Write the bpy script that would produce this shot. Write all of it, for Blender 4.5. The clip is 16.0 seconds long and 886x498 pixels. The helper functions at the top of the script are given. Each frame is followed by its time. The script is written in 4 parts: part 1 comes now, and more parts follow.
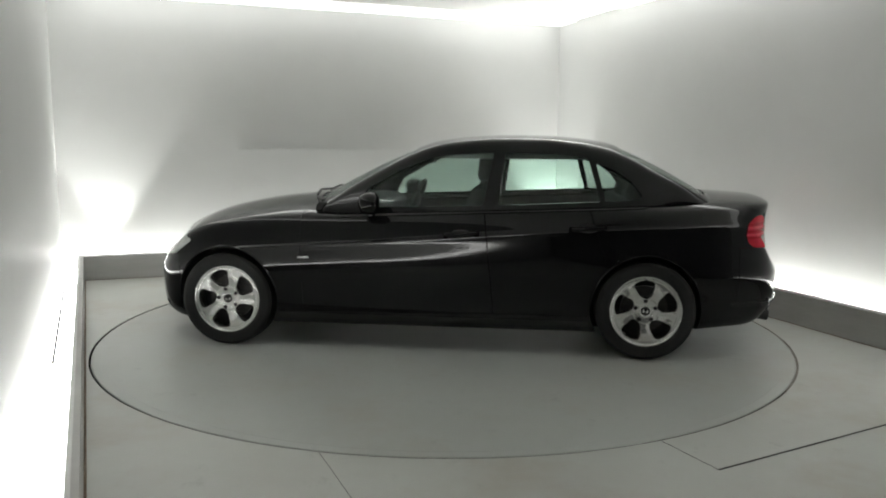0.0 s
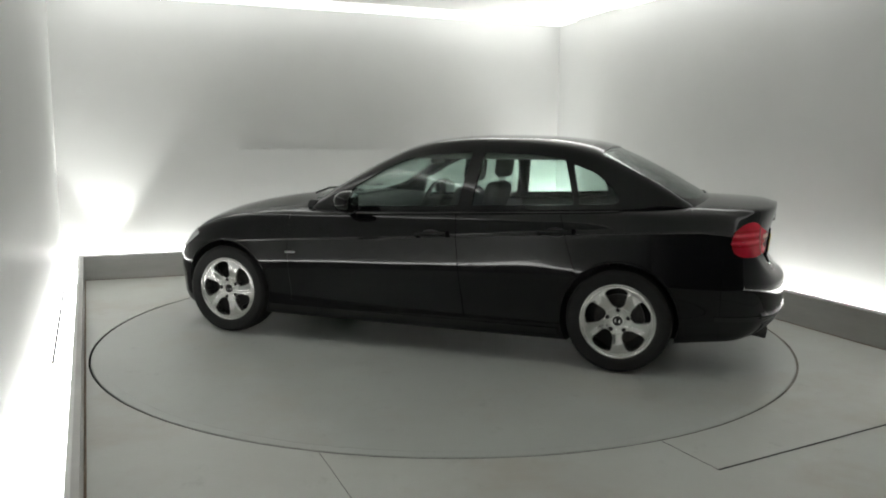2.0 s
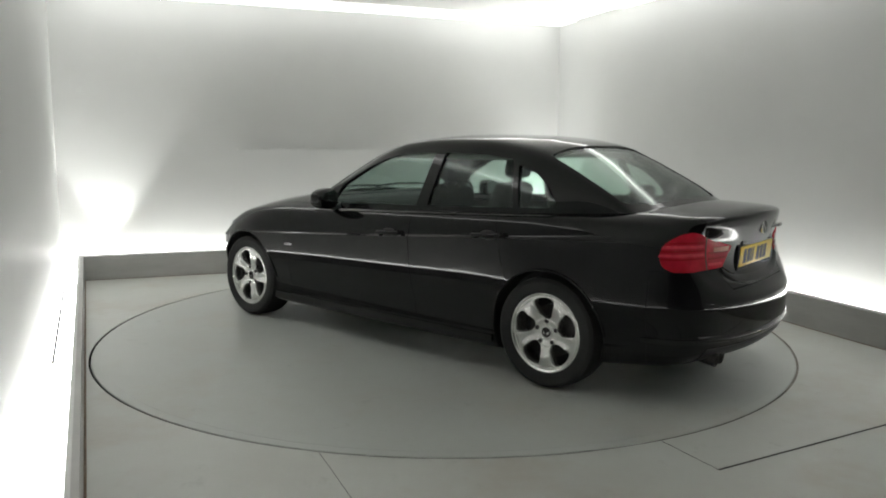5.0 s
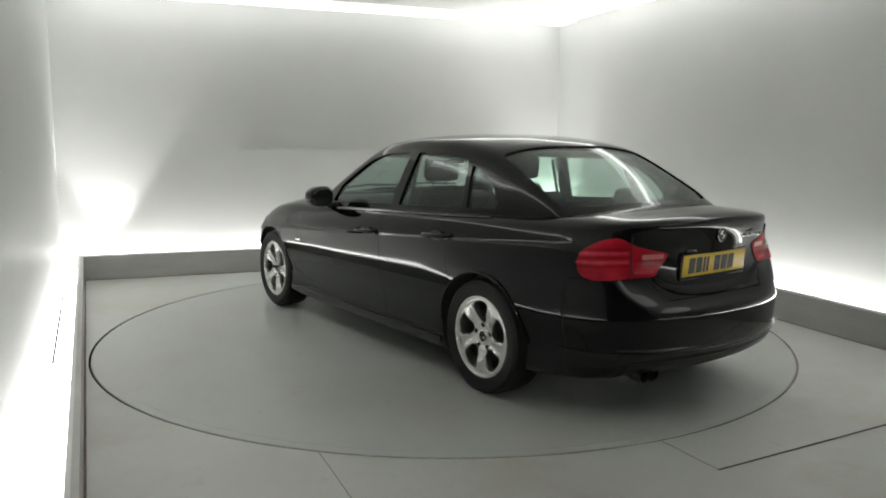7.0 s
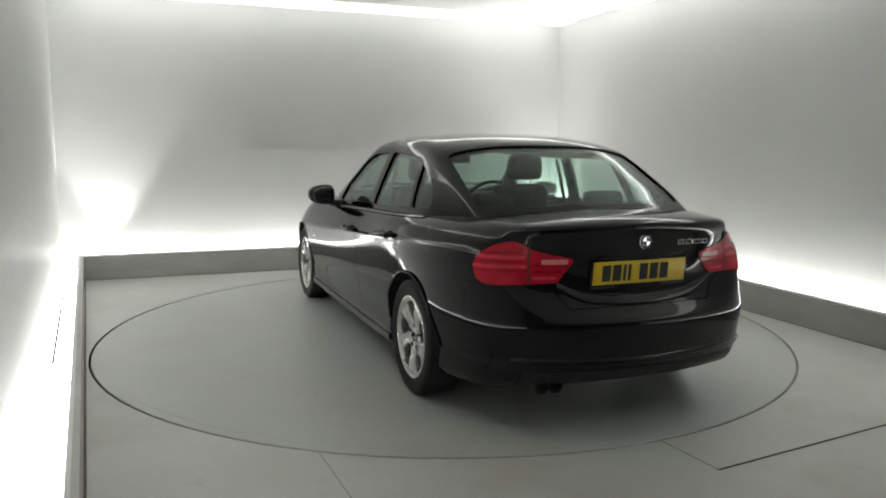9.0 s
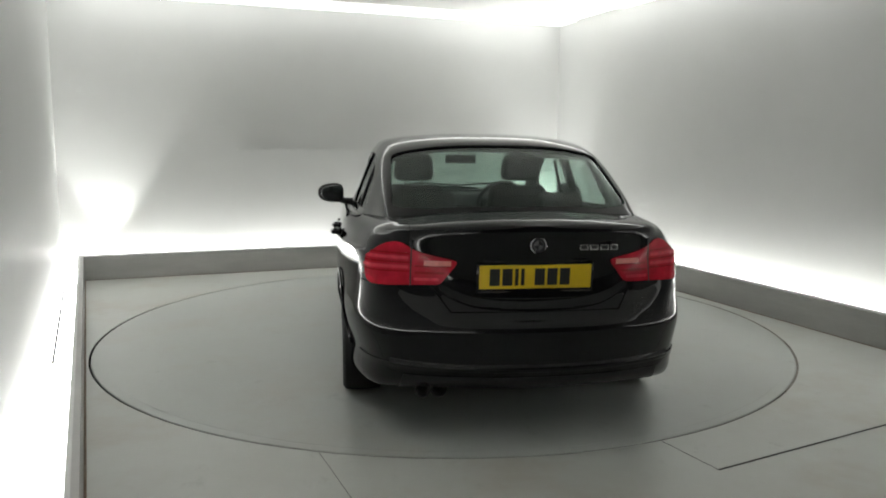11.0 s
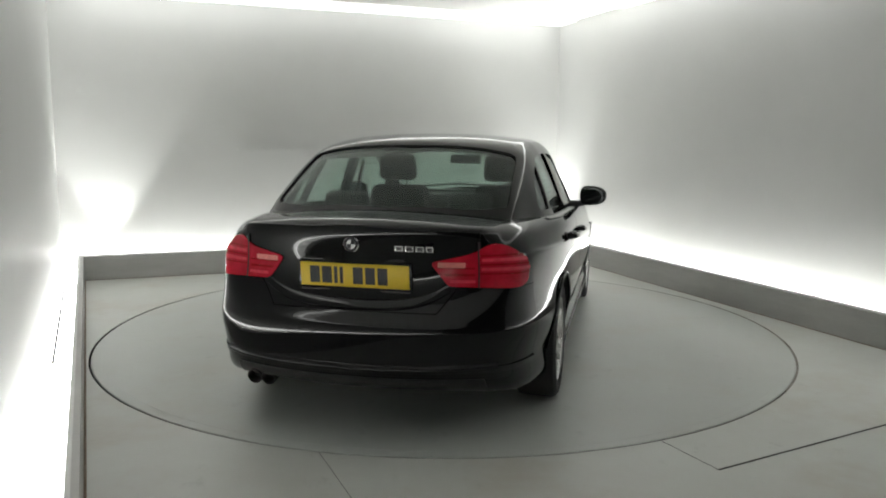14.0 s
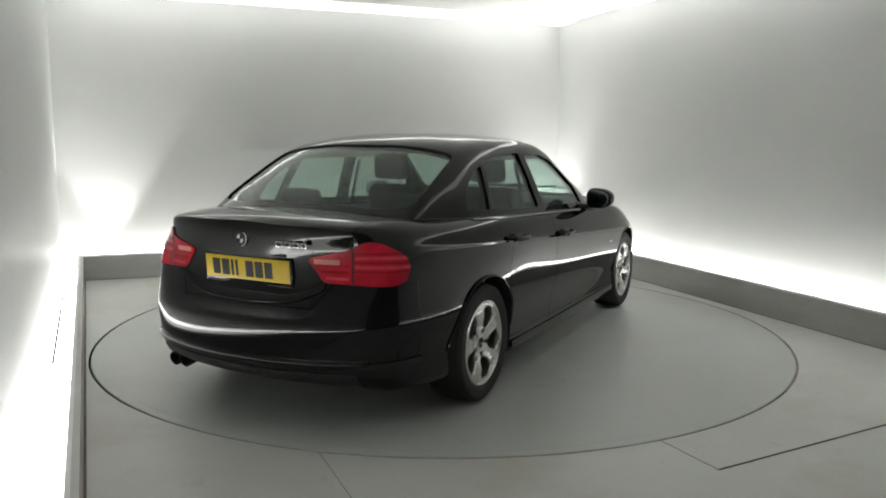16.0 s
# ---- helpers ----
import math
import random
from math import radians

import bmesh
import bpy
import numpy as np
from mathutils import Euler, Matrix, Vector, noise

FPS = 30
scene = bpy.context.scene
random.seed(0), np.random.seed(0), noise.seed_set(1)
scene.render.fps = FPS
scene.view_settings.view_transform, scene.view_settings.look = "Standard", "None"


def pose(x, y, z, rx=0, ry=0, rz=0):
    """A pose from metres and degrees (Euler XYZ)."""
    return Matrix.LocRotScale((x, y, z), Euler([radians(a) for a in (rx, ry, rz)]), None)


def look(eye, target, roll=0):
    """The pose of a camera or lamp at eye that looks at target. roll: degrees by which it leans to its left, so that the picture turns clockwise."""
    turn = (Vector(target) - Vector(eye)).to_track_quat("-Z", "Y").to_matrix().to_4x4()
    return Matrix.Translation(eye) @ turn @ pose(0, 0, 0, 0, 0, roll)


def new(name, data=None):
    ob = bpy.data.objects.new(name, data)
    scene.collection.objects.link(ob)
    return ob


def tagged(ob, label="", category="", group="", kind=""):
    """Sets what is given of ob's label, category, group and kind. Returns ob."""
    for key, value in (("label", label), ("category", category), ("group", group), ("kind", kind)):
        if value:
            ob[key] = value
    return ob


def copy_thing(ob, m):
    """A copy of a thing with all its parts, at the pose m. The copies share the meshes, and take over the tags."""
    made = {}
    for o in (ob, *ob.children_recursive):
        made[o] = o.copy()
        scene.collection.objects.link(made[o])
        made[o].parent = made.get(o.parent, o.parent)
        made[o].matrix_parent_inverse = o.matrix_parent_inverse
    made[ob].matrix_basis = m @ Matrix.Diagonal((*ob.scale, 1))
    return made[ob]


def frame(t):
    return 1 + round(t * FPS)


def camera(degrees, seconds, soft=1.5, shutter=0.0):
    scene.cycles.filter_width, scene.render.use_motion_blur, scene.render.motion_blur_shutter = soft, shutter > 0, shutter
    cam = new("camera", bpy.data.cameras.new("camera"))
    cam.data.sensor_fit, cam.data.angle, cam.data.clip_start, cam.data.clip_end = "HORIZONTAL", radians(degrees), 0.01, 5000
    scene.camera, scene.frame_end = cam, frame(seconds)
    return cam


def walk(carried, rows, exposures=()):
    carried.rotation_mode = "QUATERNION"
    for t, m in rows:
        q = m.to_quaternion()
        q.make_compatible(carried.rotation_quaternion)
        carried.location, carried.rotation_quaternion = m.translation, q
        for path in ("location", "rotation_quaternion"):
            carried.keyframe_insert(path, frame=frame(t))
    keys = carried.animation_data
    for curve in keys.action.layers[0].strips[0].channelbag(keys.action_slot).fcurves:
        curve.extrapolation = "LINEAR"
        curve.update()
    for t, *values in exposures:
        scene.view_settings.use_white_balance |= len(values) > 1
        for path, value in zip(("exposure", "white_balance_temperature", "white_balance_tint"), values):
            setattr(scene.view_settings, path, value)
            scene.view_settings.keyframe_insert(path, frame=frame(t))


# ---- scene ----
from mathutils.bvhtree import BVHTree

cam = camera(60.72, 16.0, soft=1.9)
EYE = Vector((0.0, -5.541, 1.360))
YAW, PITCH = radians(-0.081), radians(8.028)
AIM = EYE + Vector((math.sin(YAW) * math.cos(PITCH), math.cos(YAW) * math.cos(PITCH), -math.sin(PITCH)))
VIEW = look(EYE, AIM, 0.379)
walk(cam, [(0.0, VIEW), (16.0, VIEW)])

# the turntable's turn, degrees, and the pivot in the car's own space
PIVOT = (-0.006, 0.114)


def heading(t):
    return 174.97 - 6.986 * t - 0.0216 * (t - 8.0) ** 2


# ---- world, light, exposure ----
world = bpy.data.worlds.new("world")
scene.world = world
world.use_nodes = True
world.node_tree.nodes["Background"].inputs[0].default_value = (0.8, 0.85, 0.85, 1)
world.node_tree.nodes["Background"].inputs[1].default_value = 0.02
scene.view_settings.exposure = 0.08
STRIP_POWER = 7.5
STRIP_EAST_POWER = 16.5
STRIP_WEST_POWER = 15.0
TUBE_POWER = 11.5
COVE_POWER = 1.15
COVE_DIM_POWER = 1.0
CORNICE_POWER = 4.1
UPLIGHT_POWER = 175.0


# ---- materials ----
def nodes_of(name):
    m = bpy.data.materials.new(name)
    m.use_nodes = True
    nt = m.node_tree
    return m, nt, nt.nodes["Principled BSDF"]


def mat(name, color, rough=0.5, metal=0.0, spot=0.0, scale=6.0, bump=0.0, bump_scale=60.0, coat=0.0, rough_var=0.0, stretch=(1, 1, 1), color2=None, ior=1.5):
    """A surface with variation at two scales and a fine relief."""
    m, nt, p = nodes_of(name)
    p.inputs["Metallic"].default_value = metal
    p.inputs["Roughness"].default_value = rough
    p.inputs["Coat Weight"].default_value = coat
    p.inputs["Coat Roughness"].default_value = 0.03
    p.inputs["IOR"].default_value = ior
    tc = nt.nodes.new("ShaderNodeTexCoord")
    mp = nt.nodes.new("ShaderNodeMapping")
    mp.inputs["Scale"].default_value = stretch
    nt.links.new(tc.outputs["Object"], mp.inputs["Vector"])
    big = nt.nodes.new("ShaderNodeTexNoise")
    big.inputs["Scale"].default_value = scale
    big.inputs["Detail"].default_value = 6
    big.inputs["Roughness"].default_value = 0.65
    nt.links.new(mp.outputs[0], big.inputs["Vector"])
    ramp = nt.nodes.new("ShaderNodeValToRGB")
    c2 = color2 or tuple(max(0.0, c * (1 - spot)) for c in color)
    ramp.color_ramp.elements[0].position = 0.3
    ramp.color_ramp.elements[1].position = 0.7
    ramp.color_ramp.elements[0].color = (*c2, 1)
    ramp.color_ramp.elements[1].color = (*color, 1)
    nt.links.new(big.outputs["Fac"], ramp.inputs["Fac"])
    nt.links.new(ramp.outputs["Color"], p.inputs["Base Color"])
    if rough_var:
        mr = nt.nodes.new("ShaderNodeMapRange")
        mr.inputs["To Min"].default_value = rough - rough_var
        mr.inputs["To Max"].default_value = rough + rough_var
        nt.links.new(big.outputs["Fac"], mr.inputs["Value"])
        nt.links.new(mr.outputs[0], p.inputs["Roughness"])
    if bump:
        fine = nt.nodes.new("ShaderNodeTexNoise")
        fine.inputs["Scale"].default_value = bump_scale
        fine.inputs["Detail"].default_value = 4
        nt.links.new(mp.outputs[0], fine.inputs["Vector"])
        bp = nt.nodes.new("ShaderNodeBump")
        bp.inputs["Strength"].default_value = bump
        bp.inputs["Distance"].default_value = 0.004
        nt.links.new(fine.outputs["Fac"], bp.inputs["Height"])
        nt.links.new(bp.outputs[0], p.inputs["Normal"])
    return m


def glow(name, color, power):
    m, nt, p = nodes_of(name)
    p.inputs["Base Color"].default_value = (0.8, 0.8, 0.8, 1)
    p.inputs["Emission Color"].default_value = (*color, 1)
    p.inputs["Emission Strength"].default_value = power
    return m


def pane(name, tint, gloss=0.02):
    """Thin tinted glass: it lets light through and mirrors more at a slant."""
    m, nt, p = nodes_of(name)
    nt.nodes.remove(p)
    tr = nt.nodes.new("ShaderNodeBsdfTransparent")
    tr.inputs[0].default_value = (*tint, 1)
    gl = nt.nodes.new("ShaderNodeBsdfGlossy")
    gl.inputs["Roughness"].default_value = gloss
    lw = nt.nodes.new("ShaderNodeLayerWeight")
    lw.inputs["Blend"].default_value = 0.5
    pw = nt.nodes.new("ShaderNodeMath")
    pw.operation = "POWER"
    pw.inputs[1].default_value = 4.0
    nt.links.new(lw.outputs["Facing"], pw.inputs[0])
    fr = nt.nodes.new("ShaderNodeMapRange")
    fr.inputs["To Min"].default_value = 0.03
    fr.inputs["To Max"].default_value = 0.75
    nt.links.new(pw.outputs[0], fr.inputs["Value"])
    mx = nt.nodes.new("ShaderNodeMixShader")
    nt.links.new(fr.outputs[0], mx.inputs[0])
    nt.links.new(tr.outputs[0], mx.inputs[1])
    nt.links.new(gl.outputs[0], mx.inputs[2])
    nt.links.new(mx.outputs[0], nt.nodes["Material Output"].inputs["Surface"])
    return m


WALL = mat("pale_wall_sheet", (0.55, 0.555, 0.545), 0.42, spot=0.06, scale=0.7, bump=0.06, bump_scale=14)
CEIL = mat("white_ceiling", (0.82, 0.82, 0.80), 0.7, spot=0.04, scale=1.2, bump=0.05)
def floor_paint(name, light, dark, brown, rough):
    """Worn grey floor paint: cloudy grey, brown dust in patches, fine scuffs."""
    m = mat(name, light, rough, scale=1.1, bump=0.12, bump_scale=45, rough_var=0.08, color2=dark)
    nt = m.node_tree
    p = nt.nodes["Principled BSDF"]
    old = p.inputs["Base Color"].links[0].from_socket
    tc = nt.nodes.new("ShaderNodeTexCoord")

    def patches(scale, lo, hi, detail, col, amount, base):
        n = nt.nodes.new("ShaderNodeTexNoise")
        n.inputs["Scale"].default_value = scale
        n.inputs["Detail"].default_value = detail
        n.inputs["Roughness"].default_value = 0.7
        nt.links.new(tc.outputs["Object"], n.inputs["Vector"])
        mr = nt.nodes.new("ShaderNodeMapRange")
        mr.inputs["From Min"].default_value, mr.inputs["From Max"].default_value = lo, hi
        mr.inputs["To Max"].default_value = amount
        nt.links.new(n.outputs["Fac"], mr.inputs["Value"])
        mx = nt.nodes.new("ShaderNodeMix")
        mx.data_type = "RGBA"
        nt.links.new(mr.outputs[0], mx.inputs["Factor"])
        nt.links.new(base, mx.inputs["A"])
        mx.inputs["B"].default_value = (*col, 1)
        return mx.outputs["Result"]
    out = patches(0.75, 0.50, 0.72, 5, brown, 0.8, old)
    out = patches(5.5, 0.60, 0.78, 9, tuple(c * 0.62 for c in dark), 0.65, out)
    out = patches(26.0, 0.66, 0.80, 4, tuple(min(1, c * 1.25) for c in light), 0.35, out)
    nt.links.new(out, p.inputs["Base Color"])
    return m


FLOOR = floor_paint("grey_floor_paint", (0.60, 0.617, 0.585), (0.525, 0.527, 0.492), (0.47, 0.43, 0.365), 0.36)
DISC = floor_paint("grey_turntable_paint", (0.51, 0.535, 0.51), (0.46, 0.475, 0.45), (0.455, 0.435, 0.385), 0.34)
KERB = mat("grey_kerb_metal", (0.52, 0.515, 0.50), 0.42, metal=0.1, spot=0.2, scale=1.5, bump=0.08, rough_var=0.1, stretch=(1, 1, 5))
TRIM_WHITE = mat("white_kerb_cap", (0.72, 0.73, 0.71), 0.4, spot=0.1, scale=3)
GAP = mat("dark_joint", (0.03, 0.03, 0.03), 0.8, spot=0.3, scale=20)
RUST = mat("rusty_sealant", (0.26, 0.20, 0.14), 0.8, scale=5, color2=(0.12, 0.08, 0.05), bump=0.3, bump_scale=60)
SEAL = mat("black_seal", (0.006, 0.006, 0.006), 0.95, spot=0.3, scale=20, ior=1.2)
DUSTY_SEAL = mat("dusty_seal", (0.16, 0.155, 0.14), 0.85, scale=4, color2=(0.05, 0.045, 0.04), bump=0.2)
CAKED_SEAL = mat("caked_seal", (0.34, 0.325, 0.29), 0.85, scale=2.6, color2=(0.07, 0.05, 0.035), bump=0.2)
STRIP = glow("cove_strip_glow", (0.985, 0.99, 0.96), STRIP_POWER)
TUBE = glow("wall_tube_glow", (0.985, 0.99, 0.96), TUBE_POWER)
STRIP_EAST = glow("east_strip_glow", (0.985, 0.99, 0.96), STRIP_EAST_POWER)
STRIP_WEST = glow("west_strip_glow", (0.985, 0.99, 0.96), STRIP_WEST_POWER)
COVE = glow("ceiling_lamp_glow", (0.98, 0.99, 0.95), COVE_POWER)
CORNICE = glow("cornice_strip_glow", (0.98, 0.99, 0.95), CORNICE_POWER)
COVE_DIM = glow("dim_ceiling_lamp_glow", (0.98, 0.99, 0.95), COVE_DIM_POWER)
PAINT = mat("black_car_paint", (0.004, 0.004, 0.0045), 0.05, spot=0.2, scale=9, ior=1.41)
PLASTIC = mat("black_trim_plastic", (0.012, 0.012, 0.013), 0.45, spot=0.2, scale=30, bump=0.15, bump_scale=300)
GLOSSTRIM = mat("gloss_black_trim", (0.008, 0.008, 0.008), 0.12, spot=0.1, scale=10)
# for the unseen south wall: dark so the car's near side mirrors little light
UNSEEN_DARK = mat("dark_unseen_wall", (0.11, 0.112, 0.11), 0.6, spot=0.2, scale=2, bump=0.2, bump_scale=12, stretch=(1, 1, 8))
RUBBER = mat("tyre_rubber", (0.011, 0.011, 0.011), 0.75, spot=0.25, scale=18, bump=0.3, bump_scale=120)
ALLOY = mat("silver_alloy", (0.66, 0.66, 0.645), 0.24, metal=0.9, spot=0.12, scale=16, rough_var=0.06)
STEEL = mat("dark_steel", (0.075, 0.072, 0.07), 0.45, metal=0.9, spot=0.4, scale=25)
MIRROR = mat("mirror_silver", (0.30, 0.31, 0.32), 0.03, metal=1.0, spot=0.03, scale=10)
CHROME = mat("chrome", (0.85, 0.85, 0.85), 0.08, metal=1.0, spot=0.05, scale=10)
RED_LENS = mat("red_lamp_lens", (0.56, 0.014, 0.034), 0.16, spot=0.35, scale=14, ior=1.35)
PINK_LENS = mat("pale_lamp_lens", (0.80, 0.27, 0.25), 0.12, spot=0.3, scale=60, ior=1.35)
BRIGHT_LENS = mat("bright_red_lens", (0.78, 0.05, 0.085), 0.12, spot=0.3, scale=40, ior=1.4)
DEEP_LENS = mat("deep_red_lens", (0.34, 0.005, 0.013), 0.2, spot=0.3, scale=20, ior=1.35)
CLEAR_LENS = mat("clear_lamp_lens", (0.62, 0.63, 0.63), 0.1, metal=0.4, spot=0.45, scale=22, coat=1.0)
YELLOW = mat("yellow_plate", (0.72, 0.50, 0.015), 0.35, spot=0.08, scale=20)
INK = mat("black_ink", (0.01, 0.01, 0.01), 0.5, spot=0.1, scale=20)
SEAT = mat("dark_seat_cloth", (0.030, 0.031, 0.032), 0.85, spot=0.3, scale=40, bump=0.3, bump_scale=250)
CABIN = mat("dark_cabin_plastic", (0.022, 0.022, 0.023), 0.6, spot=0.2, scale=15, bump=0.1)
HEADLINER = mat("grey_headliner", (0.30, 0.30, 0.29), 0.9, spot=0.1, scale=20)
GLASS = pane("tinted_car_glass", (0.80, 0.87, 0.84))
REAR_GLASS = pane("rear_car_glass", (0.78, 0.86, 0.82))
UNDER = mat("underbody", (0.01, 0.01, 0.01), 0.8, spot=0.3, scale=10)


# ---- mesh helpers ----
def mesh_from(bm, name, material, smooth=30.0):
    me = bpy.data.meshes.new(name)
    bmesh.ops.recalc_face_normals(bm, faces=bm.faces)
    if smooth:
        for f in bm.faces:
            f.smooth = True
        for e in bm.edges:
            if len(e.link_faces) == 2 and e.calc_face_angle(0) > radians(smooth):
                e.smooth = False
    bm.to_mesh(me)
    bm.free()
    if material:
        me.materials.append(material)
    return me


def part(name, bm, material, parent=None, label="", smooth=30.0, at=None):
    ob = new(name, mesh_from(bm, name, material, smooth))
    if parent:
        ob.parent = parent
    if at is not None:
        ob.matrix_basis = at
    if label:
        tagged(ob, label)
    return ob


def add_box(bm, lo, hi, bevel=0.0, seg=2, m=None):
    c = [(a + b) / 2 for a, b in zip(lo, hi)]
    s = [b - a for a, b in zip(lo, hi)]
    mm = Matrix.Translation(c) @ Matrix.Diagonal((*s, 1))
    vs = bmesh.ops.create_cube(bm, size=1, matrix=mm)["verts"]
    if bevel:
        es = list({e for v in vs for e in v.link_edges})
        r = bmesh.ops.bevel(bm, geom=es, offset=bevel, segments=seg, affect="EDGES", profile=0.5)
        vs = list({v for f in r["faces"] for v in f.verts} | {v for v in vs if v.is_valid})
    if m is not None:
        bmesh.ops.transform(bm, matrix=m, verts=vs)
    return vs


def box(lo, hi, bevel=0.0, seg=2, m=None):
    bm = bmesh.new()
    add_box(bm, lo, hi, bevel, seg, m)
    return bm


def prism(poly, lo, hi, axis):
    """A closed prism: a polygon carried along one axis. axis 'y': (x, z); 'z': (x, y); 'x': (y, z)."""
    bm = bmesh.new()

    def at(a, b, c):
        return {"y": (a, c, b), "z": (a, b, c), "x": (c, a, b)}[axis]
    a = [bm.verts.new(at(p[0], p[1], lo)) for p in poly]
    b = [bm.verts.new(at(p[0], p[1], hi)) for p in poly]
    bm.faces.new(a)
    bm.faces.new(b[::-1])
    n = len(poly)
    for i in range(n):
        bm.faces.new((a[i], b[i], b[(i + 1) % n], a[(i + 1) % n]))
    bmesh.ops.recalc_face_normals(bm, faces=bm.faces)
    return bm


def lathe(profile, n=48, axis="y", close=True):
    """Turns (radius, along) points about an axis."""
    bm = bmesh.new()
    rings = []
    for r, h in profile:
        ring = []
        for i in range(n):
            a = 2 * math.pi * i / n
            c, s = r * math.cos(a), r * math.sin(a)
            ring.append(bm.verts.new((c, h, s) if axis == "y" else (c, s, h) if axis == "z" else (h, c, s)))
        rings.append(ring)
    pairs = list(zip(rings, rings[1:])) + ([(rings[-1], rings[0])] if close else [])
    for p, q in pairs:
        for i in range(n):
            bm.faces.new((p[i], p[(i + 1) % n], q[(i + 1) % n], q[i]))
    bmesh.ops.recalc_face_normals(bm, faces=bm.faces)
    return bm


def tube(points, radius, n=8):
    bm = bmesh.new()
    pts = [Vector(p) for p in points]
    rings = []
    for i, p in enumerate(pts):
        d = (pts[min(i + 1, len(pts) - 1)] - pts[max(i - 1, 0)]).normalized()
        a = d.orthogonal().normalized() if i == 0 else (rings[-1][1] - d * rings[-1][1].dot(d)).normalized()
        b = d.cross(a)
        r = radius[i] if isinstance(radius, (list, tuple)) else radius
        rings.append(([bm.verts.new(p + r * (math.cos(2 * math.pi * k / n) * a + math.sin(2 * math.pi * k / n) * b)) for k in range(n)], a))
    for (p, _), (q, _) in zip(rings, rings[1:]):
        for k in range(n):
            bm.faces.new((p[k], p[(k + 1) % n], q[(k + 1) % n], q[k]))
    bm.faces.new(rings[0][0][::-1])
    bm.faces.new(rings[-1][0])
    bmesh.ops.recalc_face_normals(bm, faces=bm.faces)
    return bm


def baked(bm_or_me, modifiers):
    """The mesh after some modifiers: ('SUBSURF', levels) or ('DIFFERENCE' / 'INTERSECT', bmesh)."""
    if isinstance(bm_or_me, bmesh.types.BMesh):
        me = bpy.data.meshes.new("tmp")
        bm_or_me.to_mesh(me)
        bm_or_me.free()
    else:
        me = bm_or_me
    ob = new("tmp", me)
    extra = []
    for kind, value in modifiers:
        if kind == "SUBSURF":
            md = ob.modifiers.new("s", "SUBSURF")
            md.levels = md.render_levels = value
        else:
            cm = bpy.data.meshes.new("cut")
            value.to_mesh(cm)
            value.free()
            co = new("cut", cm)
            extra.append(co)
            md = ob.modifiers.new("b", "BOOLEAN")
            md.operation, md.solver, md.object = kind, "EXACT", co
    bpy.context.view_layer.update()
    dg = bpy.context.evaluated_depsgraph_get()
    out = bpy.data.meshes.new_from_object(ob.evaluated_get(dg))
    for o in [ob] + extra:
        bpy.data.objects.remove(o)
    return out


def bm_of(me):
    bm = bmesh.new()
    bm.from_mesh(me)
    return bm


def curve(table, x):
    """A smooth curve through (x, value) points, x rising."""
    if x <= table[0][0]:
        return table[0][1]
    if x >= table[-1][0]:
        return table[-1][1]
    i = max(k for k in range(len(table) - 1) if table[k][0] <= x)
    (x0, y0), (x1, y1) = table[i], table[i + 1]
    h = x1 - x0
    d = (y1 - y0) / h

    def slope(k):
        if k == 0 or k == len(table) - 1:
            return (table[1][1] - table[0][1]) / (table[1][0] - table[0][0]) if k == 0 else (table[-1][1] - table[-2][1]) / (table[-1][0] - table[-2][0])
        a = (table[k][1] - table[k - 1][1]) / (table[k][0] - table[k - 1][0])
        b = (table[k + 1][1] - table[k][1]) / (table[k + 1][0] - table[k][0])
        return 0 if a * b <= 0 else 2 * a * b / (a + b)
    m0, m1 = slope(i), slope(i + 1)
    t = (x - x0) / h
    return (2 * t**3 - 3 * t**2 + 1) * y0 + (t**3 - 2 * t**2 + t) * h * m0 + (3 * t**2 - 2 * t**3) * y1 + (t**3 - t**2) * h * m1


# ---- the booth ----
A = Vector((-3.506, 1.719))          # far corner of the kerb, bright side
B = Vector((1.339, 3.588))            # far corner of the kerb, opposite side
LDIR = Vector((2.13, -4.525)).normalized()
RDIR = Vector((1.147, -2.959)).normalized()
C = A + LDIR * 9.0
D = B + RDIR * 9.3
KERB_H, CEIL_H = 0.238, 2.78
BDIR = (B - A).normalized()


def side(d):
    return Vector((-d.y, d.x))


def meet(p, d, q, e):
    t = ((q.x - p.x) * e.y - (q.y - p.y) * e.x) / (d.x * e.y - d.y * e.x)
    return p + d * t


def offset_corners(o_left, o_back, o_right, o_front):
    """The booth's outline, moved outwards from the kerb's inner line."""
    pl = A + side(LDIR) * -1 * o_left
    pb = A + side(BDIR) * o_back
    pr = B + side(RDIR) * o_right
    fd = (D - C).normalized()
    pf = C + side(fd) * -1 * o_front
    return [meet(pl, LDIR, pb, BDIR), meet(pb, BDIR, pr, RDIR), meet(pr, RDIR, pf, fd), meet(pf, fd, pl, LDIR)]


WALL_OFF = (0.20, 0.43, 0.245, 0.0)
inner = offset_corners(0, 0, 0, 0)
walls = offset_corners(*WALL_OFF)
outer = offset_corners(*(o + 0.12 for o in WALL_OFF))


def slab(poly, z0, z1):
    return prism([tuple(p) for p in poly], z0, z1, "z")


